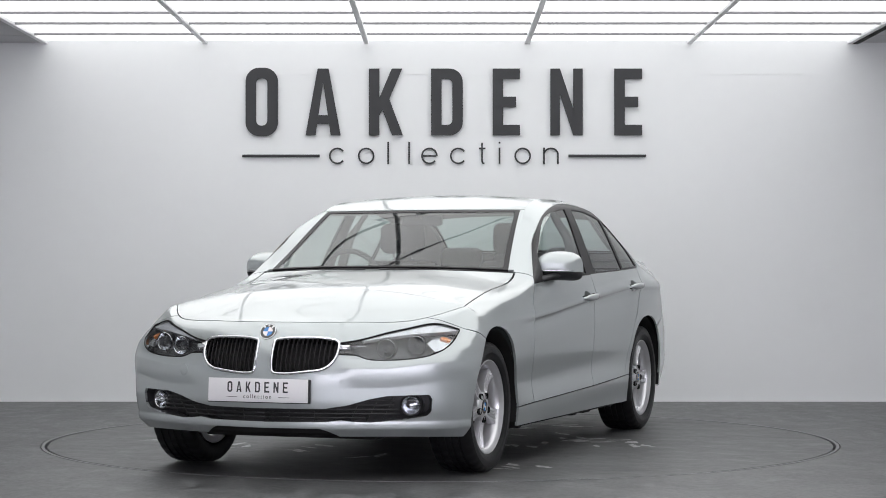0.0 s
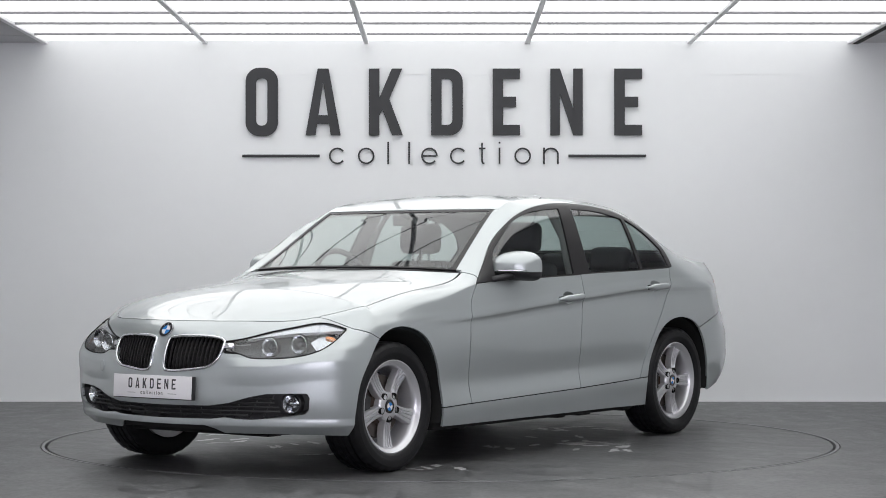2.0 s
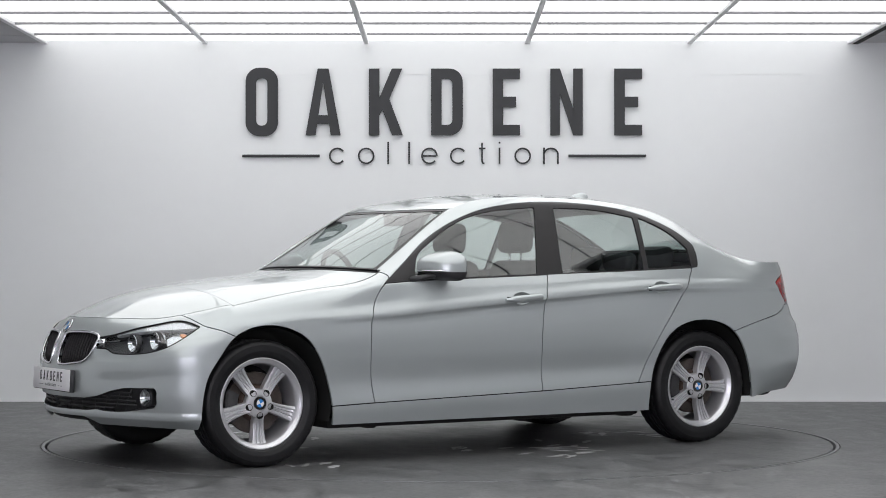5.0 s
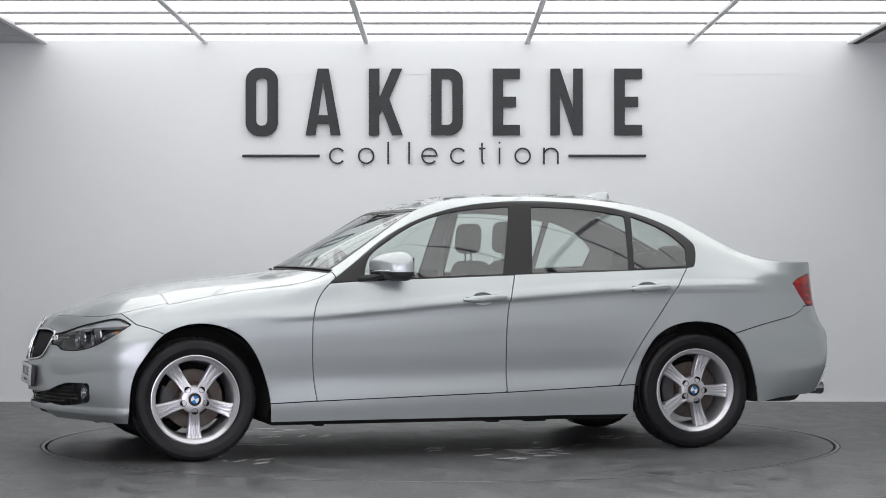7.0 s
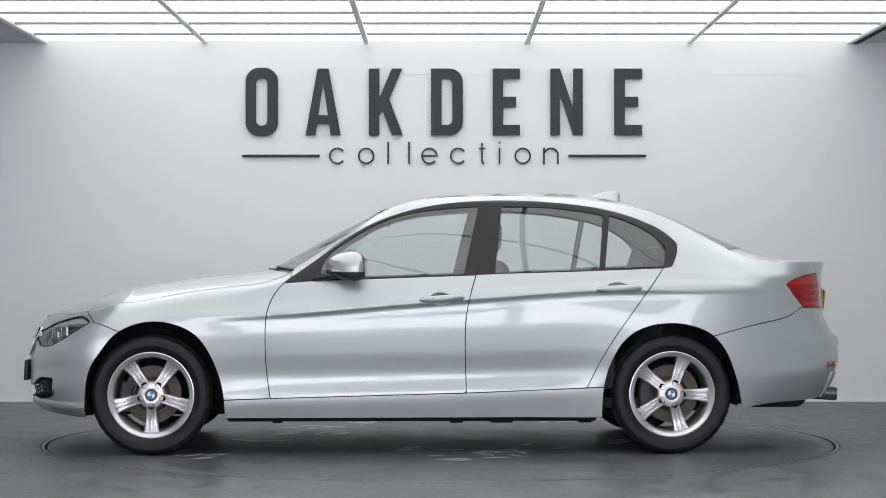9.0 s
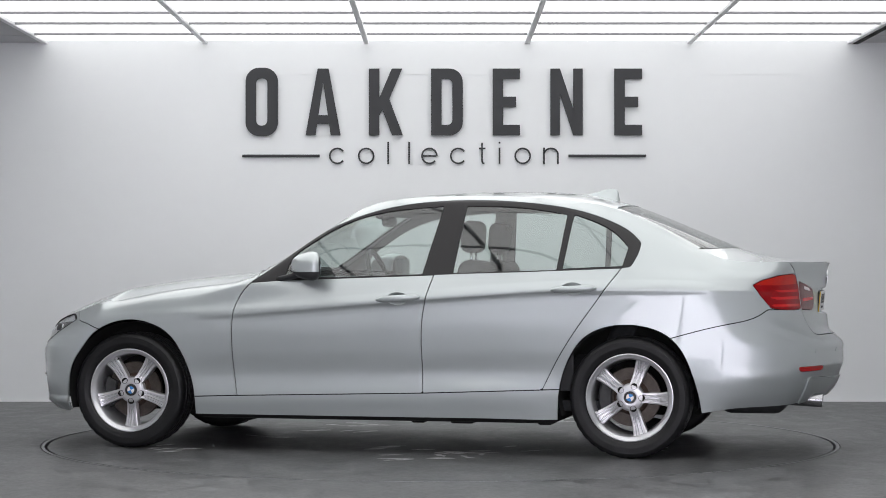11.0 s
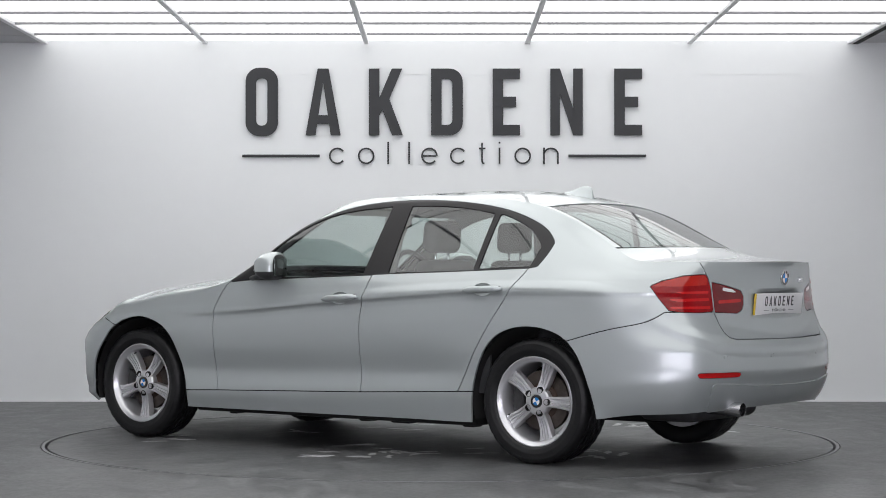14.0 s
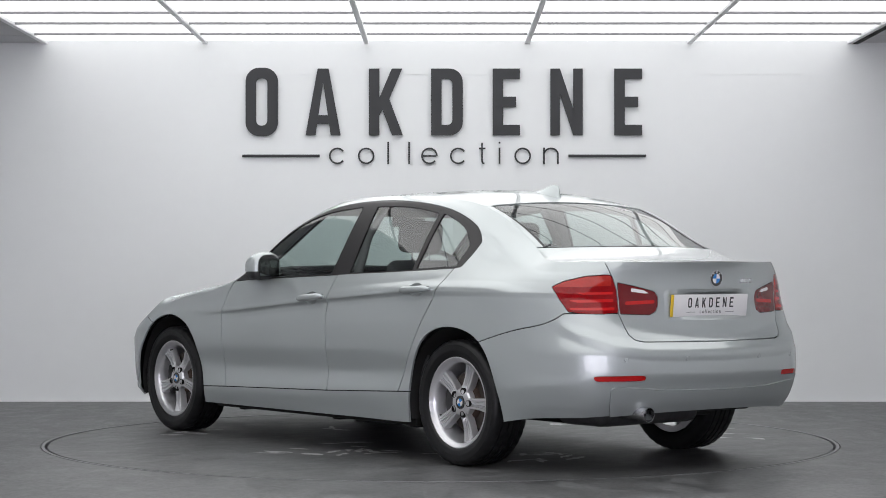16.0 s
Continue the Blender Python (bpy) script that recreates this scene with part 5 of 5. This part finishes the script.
def nose():
    cols = lambda t: t[:, :, :6]
    for sd in (1, -1):
        mir = sd < 0
        g = part("kidney_grille", panel_mesh("kidney_grille", cols(PIECES["kidney"]), GAP, 0.0, mir, 0.055), car, "chrome-rimmed kidney grille with black upright slats")
        line = [on_skin(sd * max(y, .03), z)[0] + Vector((.004, 0, 0)) for y, z in KIDNEY]
        part("grille_frame", tube("grille_frame", line, .0075, CHROME, 10, True), g, "polished chrome frame")
        part("grille_wall", panel_mesh("grille_wall", cols(PIECES["kidney"]), BADGE_BLACK, 0.055, mir, 0.0, True), g)
        for i in range(13):
            y = .062 + i * .0225
            r = column(KIDNEY, y)
            if not r:
                continue
            x = on_skin(sd * y, .60)[0].x
            pts = [(on_skin(sd * y, z)[0].x - .014, sd * y, z) for z in np.linspace(r[0] + .004, r[1] - .004, 6)]
            part("grille_slat", tube("grille_slat", pts, .0032, TRIM, 8, False, 2.0), g)
        # headlamps
        hl = cols(PIECES["headlamp"])
        lamp = part("headlamp", panel_mesh("headlamp", hl, LENS, 0.0, mir, 0.001), car, "clear headlamp with twin round reflectors and amber corner")
        lamp.visible_shadow = False
        part("lamp_bezel", panel_mesh("lamp_bezel", hl, BADGE_BLACK, 0.06, mir, 0.002, True), lamp, "black lamp bezel")
        part("lamp_housing", panel_mesh("lamp_housing", hl, HOUSING, 0.0, mir, 0.062), lamp, "dark lamp housing")
        brow = [(.60, .664), (.60, .6685), (.76, .695), (.94, .720), (1.07, .736), (1.12, .737), (1.268, .7115), (1.15, .706), (1.07, .702), (.94, .698), (.76, .683)]
        lid = signed(brow, hl[:, :, 1] - hl[:, :, 0] + 2.18, hl[:, :, 2])
        part("lamp_eyelid", panel_mesh("lamp_eyelid", clip(hl, lid), EYELID, 0.02, mir, 0.005), lamp, "bright silver strip over the lamps")
        # black tubes put the dark gap's shade round the lamp as solid lines
        edge = [lamp_point(u, z, sd) for u, z in rounded_line([(.45, .652), (.60, .670), (.76, .699), (.94, .724), (1.07, .740), (1.12, .741), (1.27, .714)], 8)]
        part("lamp_gap_line", tube("lamp_gap_line", edge, .0042, GAP, 8), lamp, "black line painting the dark gap along the lamp's upper edge")
        lower = [lamp_point(u, z, sd) for u, z in rounded_line([(.45, .600), (.55, .596), (.605, .580), (.67, .575), (.79, .576), (.89, .582), (1.0, .596), (1.105, .624), (1.20, .667), (1.27, .711)], 6)]
        part("lamp_gap_line", tube("lamp_gap_line", lower, .0028, GAP, 8), lamp, "black line painting the dark gap along the lamp's lower edge")
        inner = [lamp_point(u, z, sd) + Vector((-.03, 0, 0)) for u, z in ((.50, .634), (.60, .638))]
        part("light_guide", tube("light_guide", inner, .0022, EYELID, 6), lamp, "thin white light guide")
        link = [on_skin(sd * y, .628)[0] + Vector((-.004, 0, 0)) for y in (.352, .375, .40)]
        part("lamp_link", tube("lamp_link", link, .010, CHROME, 8, False, 2.0), lamp, "chrome link beside the grille")
        for y, z, r, back in ((.545, .628, .043, .05), (.672, .642, .043, .045)):
            p, n = on_skin(sd * y, z)
            n = Vector((1, sd * .12, 0.0)).normalized()
            m = facing(p - Vector((back, 0, 0)), n)
            part("lamp_bowl", lathe("lamp_bowl", [(0, -.02), (r * .45, -.016), (r * .8, .0), (r * .93, .014), (r, .018), (r * 1.04, .016), (r * 1.04, -.02)], REFLECTOR, 36, "z"), lamp, "round chrome reflector").matrix_local = m
            part("lamp_bulb", lathe("lamp_bulb", [(0, .014), (r * .28, .010), (r * .38, .0), (r * .38, -.02)], HOUSING, 24, "z"), lamp).matrix_local = m
            part("lamp_ring", lathe("lamp_ring", [(r * 1.04, .010), (r * 1.06, .015), (r * 1.12, .014), (r * 1.14, -.01)], CAST, 36, "z"), lamp, "dark ring round the reflector").matrix_local = m
        am = signed([(1.05, .63), (1.02, .668), (1.10, .698), (1.18, .692), (1.22, .680), (1.14, .640)], hl[:, :, 1] - hl[:, :, 0] + 2.18, hl[:, :, 2])
        part("lamp_indicator", panel_mesh("lamp_indicator", clip(hl, am), REFLECTOR, 0.02, mir, 0.03), lamp, "faceted corner reflector")
        am = signed([(1.12, .686), (1.13, .697), (1.17, .692), (1.195, .682), (1.185, .672), (1.16, .680)], hl[:, :, 1] - hl[:, :, 0] + 2.18, hl[:, :, 2])
        part("lamp_amber", panel_mesh("lamp_amber", clip(hl, am), AMBER, 0.01, mir, 0.022), lamp, "amber indicator")
        # fog lamps
        c = Vector((1.952, sd * .664, .360))
        m = facing(c, (1, sd * .22, 0))
        fog = part("fog_lamp", lathe("fog_lamp", [(0, -.028), (.02, -.024), (.034, -.008), (.041, .004), (.043, .006), (.0445, .002), (.0445, -.03)], REFLECTOR, 36, "z"), car, "round chrome fog lamp in a black surround")
        fog.matrix_local = m
        part("fog_lens", lathe("fog_lens", [(0, .013), (.02, .0115), (.036, .007), (.042, .003)], LENS, 36, "z"), fog, "clear lens")
        part("fog_bulb", lathe("fog_bulb", [(0, .004), (.008, .002), (.011, -.006), (.011, -.028)], CHROME, 20, "z"), fog)
        part("fog_surround", lathe("fog_surround", [(.045, -.03), (.045, .004), (.049, .008), (.054, .003), (.056, -.03)], PLASTIC, 36, "z"), fog, "black plastic surround")
    it = both_sides(cols(PIECES["intake"]))
    grille = part("lower_grille", panel_mesh("lower_grille", it, PLASTIC, 0.0, inset=0.06), car, "wide black lower grille with thin slats")
    part("grille_wall", panel_mesh("grille_wall", it, PLASTIC, 0.06, walls_only=True), grille)
    for z, lim in ((.302, .47), (.322, .62), (.342, .62), (.362, .60), (.382, .60)):
        lo = 0.0 if z < .345 else (.41 if z < .37 else .49)
        for sd in (1, -1):
            ys = np.linspace(lo, lim, 8)
            pts = [on_skin(sd * y, z)[0] - Vector((.022, 0, 0)) for y in ys]
            part("grille_slat", tube("grille_slat", pts, .0035, PLASTIC, 6, False, 1.4), grille)
    for sd in (1, -1):
        for y0, y1 in ((.40, .44), (.47, .53), (.54, .60), (.12, .12), (.24, .24), (.33, .35)):
            r = column(INTAKE, (y0 + y1) / 2)
            zs = np.linspace(r[0] + .004, r[1] - .004, 4)
            pts = [on_skin(sd * (y0 + (y1 - y0) * k / 3), z)[0] - Vector((.024, 0, 0)) for k, z in enumerate(zs)]
            part("grille_bar", tube("grille_bar", pts, .003, PLASTIC, 6), grille)
    lc = both_sides(cols(PIECES["lip_cut"]))
    part("lower_lip", panel_mesh("lower_lip", lc, GAP, 0.03, inset=0.02), car, "black plastic lower lip")
    p, n = on_skin(0.0, .703)
    n = Vector((1, 0, .62))
    roundel(car, facing(p + Vector((0.004, -.008, 0.002)), n), .041)
    plate(2.188, -.021, .430, 1)
    # tow eye cover
    p, n = on_skin(-.47, .515)
    part("tow_cover", lathe("tow_cover", [(0, .0012), (.026, .001), (.028, .0002), (.029, -.004)], PAINT, 28, "z"), car, "round silver tow eye cover").matrix_local = facing(p, n)


def plate(x, y, z, way):
    """A show plate with the dealer's lettering; way: 1 ahead, -1 behind."""
    w, h = .522, .111
    m = Matrix.Translation((x, y, z)) @ Matrix.Rotation(radians(90 * way), 4, "Z") @ Matrix.Rotation(radians(-3 if way > 0 else 6), 4, "X")
    # in plate space x runs across, -y faces out
    p = part("number_plate", box("number_plate", (-w / 2, -.006, -h / 2), (w / 2, -.001, h / 2), WHITE, .002), car, "white show plate with dark dealer lettering")
    p.matrix_local = m
    part("plate_holder", box("plate_holder", (-w / 2 - .004 * max(way, 0), .0, -h / 2 - .004 * max(way, 0)), (w / 2 + .004 * max(way, 0), .022 if way > 0 else .014, h / 2 - .001), PLASTIC, .003), p, "black plate holder")
    hh, ww = .050, .026
    for i, ch in enumerate("OAKDENE"):
        cx = (i - 3) * .0485
        me = capital_mesh(ch, ww, hh, .0075, .001, INK)
        ob = part("letter", me, p)
        ob.location = (cx - ww / 2, -.0068, -.010)
    me = text_mesh("lettering", "collection", .027, INK, 0.0004, 1.35, Matrix.Translation((0, -.0066, -.030)) @ Matrix.Rotation(radians(90), 4, "X"))
    part("lettering", me, p)
    for a, b in ((-.165, -.108), (.108, .165)):
        part("rule", box("rule", (a, -.0066, -.033), (b, -.0058, -.031), INK, 0), p)
    if way < 0:
        part("plate_edge", box("plate_edge", (-w / 2 - .014, -.0065, -h / 2 + .001), (-w / 2 + .004, -.002, h / 2 - .001), YELLOW, .001), p, "yellow edge of the plate below")


def tail():
    cols = lambda t: t[:, :, :6]
    for sd in (1, -1):
        mir = sd < 0
        to, ti = cols(PIECES["tail_out"]), cols(PIECES["tail_in"])
        lamp = part("tail_lamp", panel_mesh("tail_lamp", to, RED, 0.02, mir), car, "red wraparound tail lamp with bright bars")
        inner = part("boot_lamp", panel_mesh("boot_lamp", ti, RED_DARK, 0.02, mir), car, "dark red inner tail lamp on the boot")
        P = lambda t: (t[:, :, 1] + t[:, :, 0] + 2.47, t[:, :, 2])
        for poly in ([(.77, .803), (1.06, .803), (1.085, .815), (.77, .817)], [(.775, .843), (1.02, .840), (1.10, .852), (.775, .858)], [(.78, .880), (.98, .878), (1.05, .888), (.78, .893)]):
            part("lamp_bar", panel_mesh("lamp_bar", clip(to, signed(poly, *P(to))), RED_BRIGHT, 0.003, mir, -0.0008), lamp, "bright red light bar")
        poly = [(.79, .922), (1.00, .915), (1.19, .916), (1.11, .941), (.97, .964), (.83, .970), (.795, .968)]
        part("lamp_indicator", panel_mesh("lamp_indicator", clip(to, signed(poly, *P(to))), ORANGE_RED, 0.003, mir, -0.0006), lamp, "orange-red indicator")
        for poly, mat, lab in (([(.50, .835), (.70, .828), (.70, .845), (.50, .852)], RED_BRIGHT, "bright red light bar"), ([(.53, .880), (.66, .893), (.66, .910), (.57, .899)], WHITE, "pale reversing lamp")):
            part("lamp_bar", panel_mesh("lamp_bar", clip(ti, signed(poly, *P(ti))), mat, 0.003, mir, -0.0008), inner, lab)
        for y in (.25, .575):
            p, n = on_skin(sd * y, .566, False)
            part("parking_sensor", lathe("parking_sensor", [(0, .0012), (.0095, .001), (.0105, -.001), (.0118, -.001), (.0122, .0008), (.0128, -.003)], PAINT, 24, "z"), car, "small round parking sensor").matrix_local = facing(p, n)
    p, n = on_skin(0.0, .955, False)
    roundel(car, facing(p + Vector((-.002, -.008, 0)), n), .041)
    plate(-2.357, .005, .822, -1)
    # raised chrome model marks, as plain bars
    for i in range(4):
        y = -.215 - i * .028
        p, n = on_skin(y, .943, False)
        part("model_mark", box("model_mark", (-.011, -.011, 0), (.011, .011, .003), CHROME, .002), SKINS["trunk"], "raised chrome mark").matrix_local = facing(p, n)
    pipe = part("exhaust_tip", lathe("exhaust_tip", [(.030, -.20), (.037, -.19), (.037, -.004), (.0355, .0), (.033, -.001), (.031, -.02), (.031, -.18)], EXHAUST, 36, "x"), car, "round chrome exhaust tip")
    pipe.matrix_local = Matrix.Translation((-2.388, .452, .298)) @ Matrix.Rotation(math.pi, 4, "Z") @ Matrix.Rotation(radians(3), 4, "Y")
    # flat black disc closing the pipe 10 cm in
    part("exhaust_bore", lathe("exhaust_bore", [(0, -.10), (.0305, -.10)], GAP, 24, "x"), pipe, "flat black disc inside the pipe")
    part("silencer", rounded_block("silencer", (-2.20, -.1, .23), (-1.85, .60, .36), CAST, .06), car, "dark exhaust silencer")


nose()
tail()


# ---------------- mirrors, handles, aerial, wipers ----------------
def blob(rx, ry, rz, e=2.6, n=48, m=36):
    th = np.linspace(-math.pi / 2, math.pi / 2, m)
    ph = np.linspace(0, 2 * math.pi, n)
    pw = lambda v: np.sign(v) * np.abs(v) ** (2 / e)
    g = np.zeros((n, m, 3))
    g[:, :, 0] = rx * pw(np.cos(ph))[:, None] * pw(np.cos(th))[None, :]
    g[:, :, 1] = ry * pw(np.sin(ph))[:, None] * pw(np.cos(th))[None, :]
    g[:, :, 2] = rz * pw(np.sin(th))[None, :]
    return g


def door_mirror(side):
    g = blob(.086, .122, .083, 3.4)
    f = (g[:, :, 0] + .080) / .16
    taper = 1.0 - 0.42 * f ** 2
    g[:, :, 1] *= 1.0 - 0.18 * f ** 2
    g[:, :, 2] *= taper
    g[:, :, 2] += 0.012 * (g[:, :, 1] / .1) ** 2 * -1
    g[:, :, 0] -= 0.035 * (g[:, :, 1] / .112)
    g += np.array([.365, .882, 1.018])
    n = grid_normals(g)
    out = np.sum(n * (g - np.array([.365, .882, 1.018])), -1).mean() > 0
    t = soup(g, np.zeros((*g.shape[:2], 1)), not out)[:, :, :6]
    cut = .985
    mir = side < 0
    ahead = lambda q: .291 - .31 * (q[:, :, 1] - .882) - q[:, :, 0]
    cap, low = clip(t, cut - t[:, :, 2]), clip(t, t[:, :, 2] - cut + .001)
    cap, low = clip(cap, ahead(cap)), clip(low, ahead(low))
    body = part("door_mirror", panel_mesh("door_mirror", cap, PAINT, 0.006, mir, own_normals=True), car, "silver door mirror with a black underside")
    part("mirror_base", panel_mesh("mirror_base", low, PLASTIC, 0.0, mir, own_normals=True), body, "black mirror underside")
    rim = clip(t, t[:, :, 0] - (.296 - .31 * (t[:, :, 1] - .882)))
    part("mirror_rim", panel_mesh("mirror_rim", rim, PLASTIC, 0.0, mir, 0.004, own_normals=True), body, "black mirror back")
    gl = box("mirror_glass", (-.002, -.085, -.052), (.002, .085, .048), MIRROR, .0015)
    ob = part("mirror_glass", gl, body, "mirror glass")
    ob.matrix_local = Matrix.Translation((.283, side * .885, 1.012)) @ Matrix.Rotation(radians(17 * side), 4, "Z")
    pts = [(.53, side * .835, .945), (.47, side * .86, .955), (.41, side * .885, .968), (.37, side * .90, .985)]
    part("mirror_arm", tube("mirror_arm", pts, .028, PLASTIC, 12, False, .6), body, "black mirror arm")
    pts = [(.452 - .31 * (y - .882) - (abs(y - .882) / .105) ** 4 * .05, side * y, .992) for y in np.linspace(.80, .975, 9)]
    part("mirror_indicator", tube("mirror_indicator", pts, .0045, CHROME, 8), body, "thin indicator strip")


for sd in (1, -1):
    door_mirror(sd)


def skin_y(x, z):
    m = np.where((FLAT[:, 0] < 1.4) & (FLAT[:, 0] > -1.8))[0]
    i = m[np.argmin((FLAT[m, 0] - x) ** 2 + (FLAT[m, 2] - z) ** 2)]
    return FLAT[i, 1]


def handles():
    for side in (1, -1):
        for x0, x1, z0, z1, key in ((-.036, -.279, .834, .850, "door_f"), (-.993, -1.236, .890, .900, "door_r")):
            pts, n = [], 15
            for i in range(n):
                k = i / (n - 1)
                out = .012 + .030 * math.sin(math.pi * min(1, max(0, k))) ** 0.5
                x = x0 + (x1 - x0) * k
                pts.append((x, side * (skin_y(x, z0) + out - .006), z0 + (z1 - z0) * k))
            verts, faces = [], []
            for i, p in enumerate(pts):
                k = i / (n - 1)
                r = .0185 * min(1, (0.35 + 3.2 * min(k, (1 - k) * 1.8)))
                for q in range(12):
                    a = 2 * math.pi * q / 12
                    verts.append((p[0], p[1] + .013 * math.cos(a), p[2] + r * math.sin(a)))
            for i in range(n - 1):
                for q in range(12):
                    w = (q + 1) % 12
                    faces.append((i * 12 + q, i * 12 + w, i * 12 + 12 + w, i * 12 + 12 + q))
            faces += [tuple(range(12)), tuple(range((n - 1) * 12, n * 12))]
            bm = bmesh.new()
            vs = [bm.verts.new(v) for v in verts]
            for f in faces:
                bm.faces.new([vs[i] for i in f])
            door = SKINS[key, side < 0]
            part("door_handle", from_bm("door_handle", bm, PAINT, 50), door, "silver pull handle")
            # a black strip draws the handle's thin shadow on the door
            zc = (z0 + z1) / 2
            seat = [(x, side * (skin_y(x, zc) - .001), z0 + (z1 - z0) * i / 8 + .0) for i, x in enumerate(np.linspace(x0 - .016, x1 + .016, 9))]
            part("handle_shadow", tube("handle_shadow", seat, .0045, GAP, 8, False, 3.0), door, "black strip painting the thin shadow behind the handle")


handles()


def aerial():
    verts, faces = [], []
    rows = [(0.0, .040, -1.020, -1.232), (.10, .034, -1.040, -1.230), (.35, .024, -1.085, -1.226), (.7, .013, -1.130, -1.222), (.92, .007, -1.160, -1.218), (1.0, .003, -1.178, -1.212)]
    n = 24
    for h, w, ahead, behind in rows:
        for i in range(n):
            a = 2 * math.pi * i / n
            x = (ahead + behind) / 2 + (ahead - behind) / 2 * math.cos(a)
            verts.append((x, w * math.sin(a), float(centre_profile()(x)) - .004 + .064 * h))
    for r in range(len(rows) - 1):
        for i in range(n):
            j = (i + 1) % n
            faces.append((r * n + i, r * n + j, r * n + n + j, r * n + n + i))
    faces.append(tuple((len(rows) - 1) * n + i for i in range(n)))
    part("roof_aerial", mesh_from("roof_aerial", verts, faces, PAINT), car, "silver shark-fin roof aerial")


aerial()


def wipers():
    for y0, y1 in ((.02, .56), (-.60, -.06)):
        pts = [(.815 - .16 * (abs(y) / .6) ** 2, y, .998 + (-.01) * abs(y)) for y in np.linspace(y0, y1, 8)]
        part("wiper", tube("wiper", pts, .006, PLASTIC, 8), car, "black windscreen wiper")


wipers()


# floor scuffs that turn with the table
def scuffs():
    rng = random.Random(11)
    for _ in range(14):
        a, r, turn = rng.uniform(0, 6.28), rng.uniform(.55, 1.75), rng.uniform(0, 6.28)
        for _ in range(rng.randint(3, 6)):
            n, x, y = rng.randint(6, 11), 0.0, 0.0
            head, left, right = rng.uniform(-.5, .5), [], []
            for k in range(n):
                w = rng.uniform(.005, .034) * math.sin(math.pi * (k + .6) / (n + .2))
                left.append((x - w * math.sin(head), y + w * math.cos(head)))
                right.append((x + w * math.sin(head), y - w * math.cos(head)))
                head += rng.uniform(-.35, .35)
                x, y = x + .026 * math.cos(head), y + .026 * math.sin(head)
            ob = part("scuff", prism("scuff", right + left[::-1], 0.0006, STAIN), turntable, "pale dried water mark")
            px, py = r * math.cos(a) + rng.uniform(-.22, .22), r * math.sin(a) + rng.uniform(-.22, .22)
            ob.matrix_local = Matrix.Translation((px, py, -.0003 + rng.uniform(0, .0003))) @ Matrix.Rotation(turn + rng.uniform(-.4, .4), 4, "Z")


scuffs()


# ---------------- what moves ----------------
def motions():
    turn = {0.0: 248.93, 1.0: 241.45, 2.0: 233.95, 3.0: 226.45, 4.0: 218.95, 6.5: 200.3, 7.0: 196.62, 8.0: 189.17, 9.0: 181.72,
            11.5: 162.75, 12.0: 158.95, 13.0: 151.25, 14.0: 143.58, 15.0: 135.85, 16.0: 128.11}
    rows, disc = [], []
    for t, a in turn.items():
        m = Matrix.Rotation(radians(a), 4, "Z")
        rows.append((t, Matrix.Translation((-0.0, 0, 0)) @ m @ Matrix.Translation((0.184, 0.0045, 0))))
        disc.append((t, Matrix.Translation((-0.008, 0.05, 0)) @ m))
    walk(car, rows)
    walk(turntable, disc)


motions()
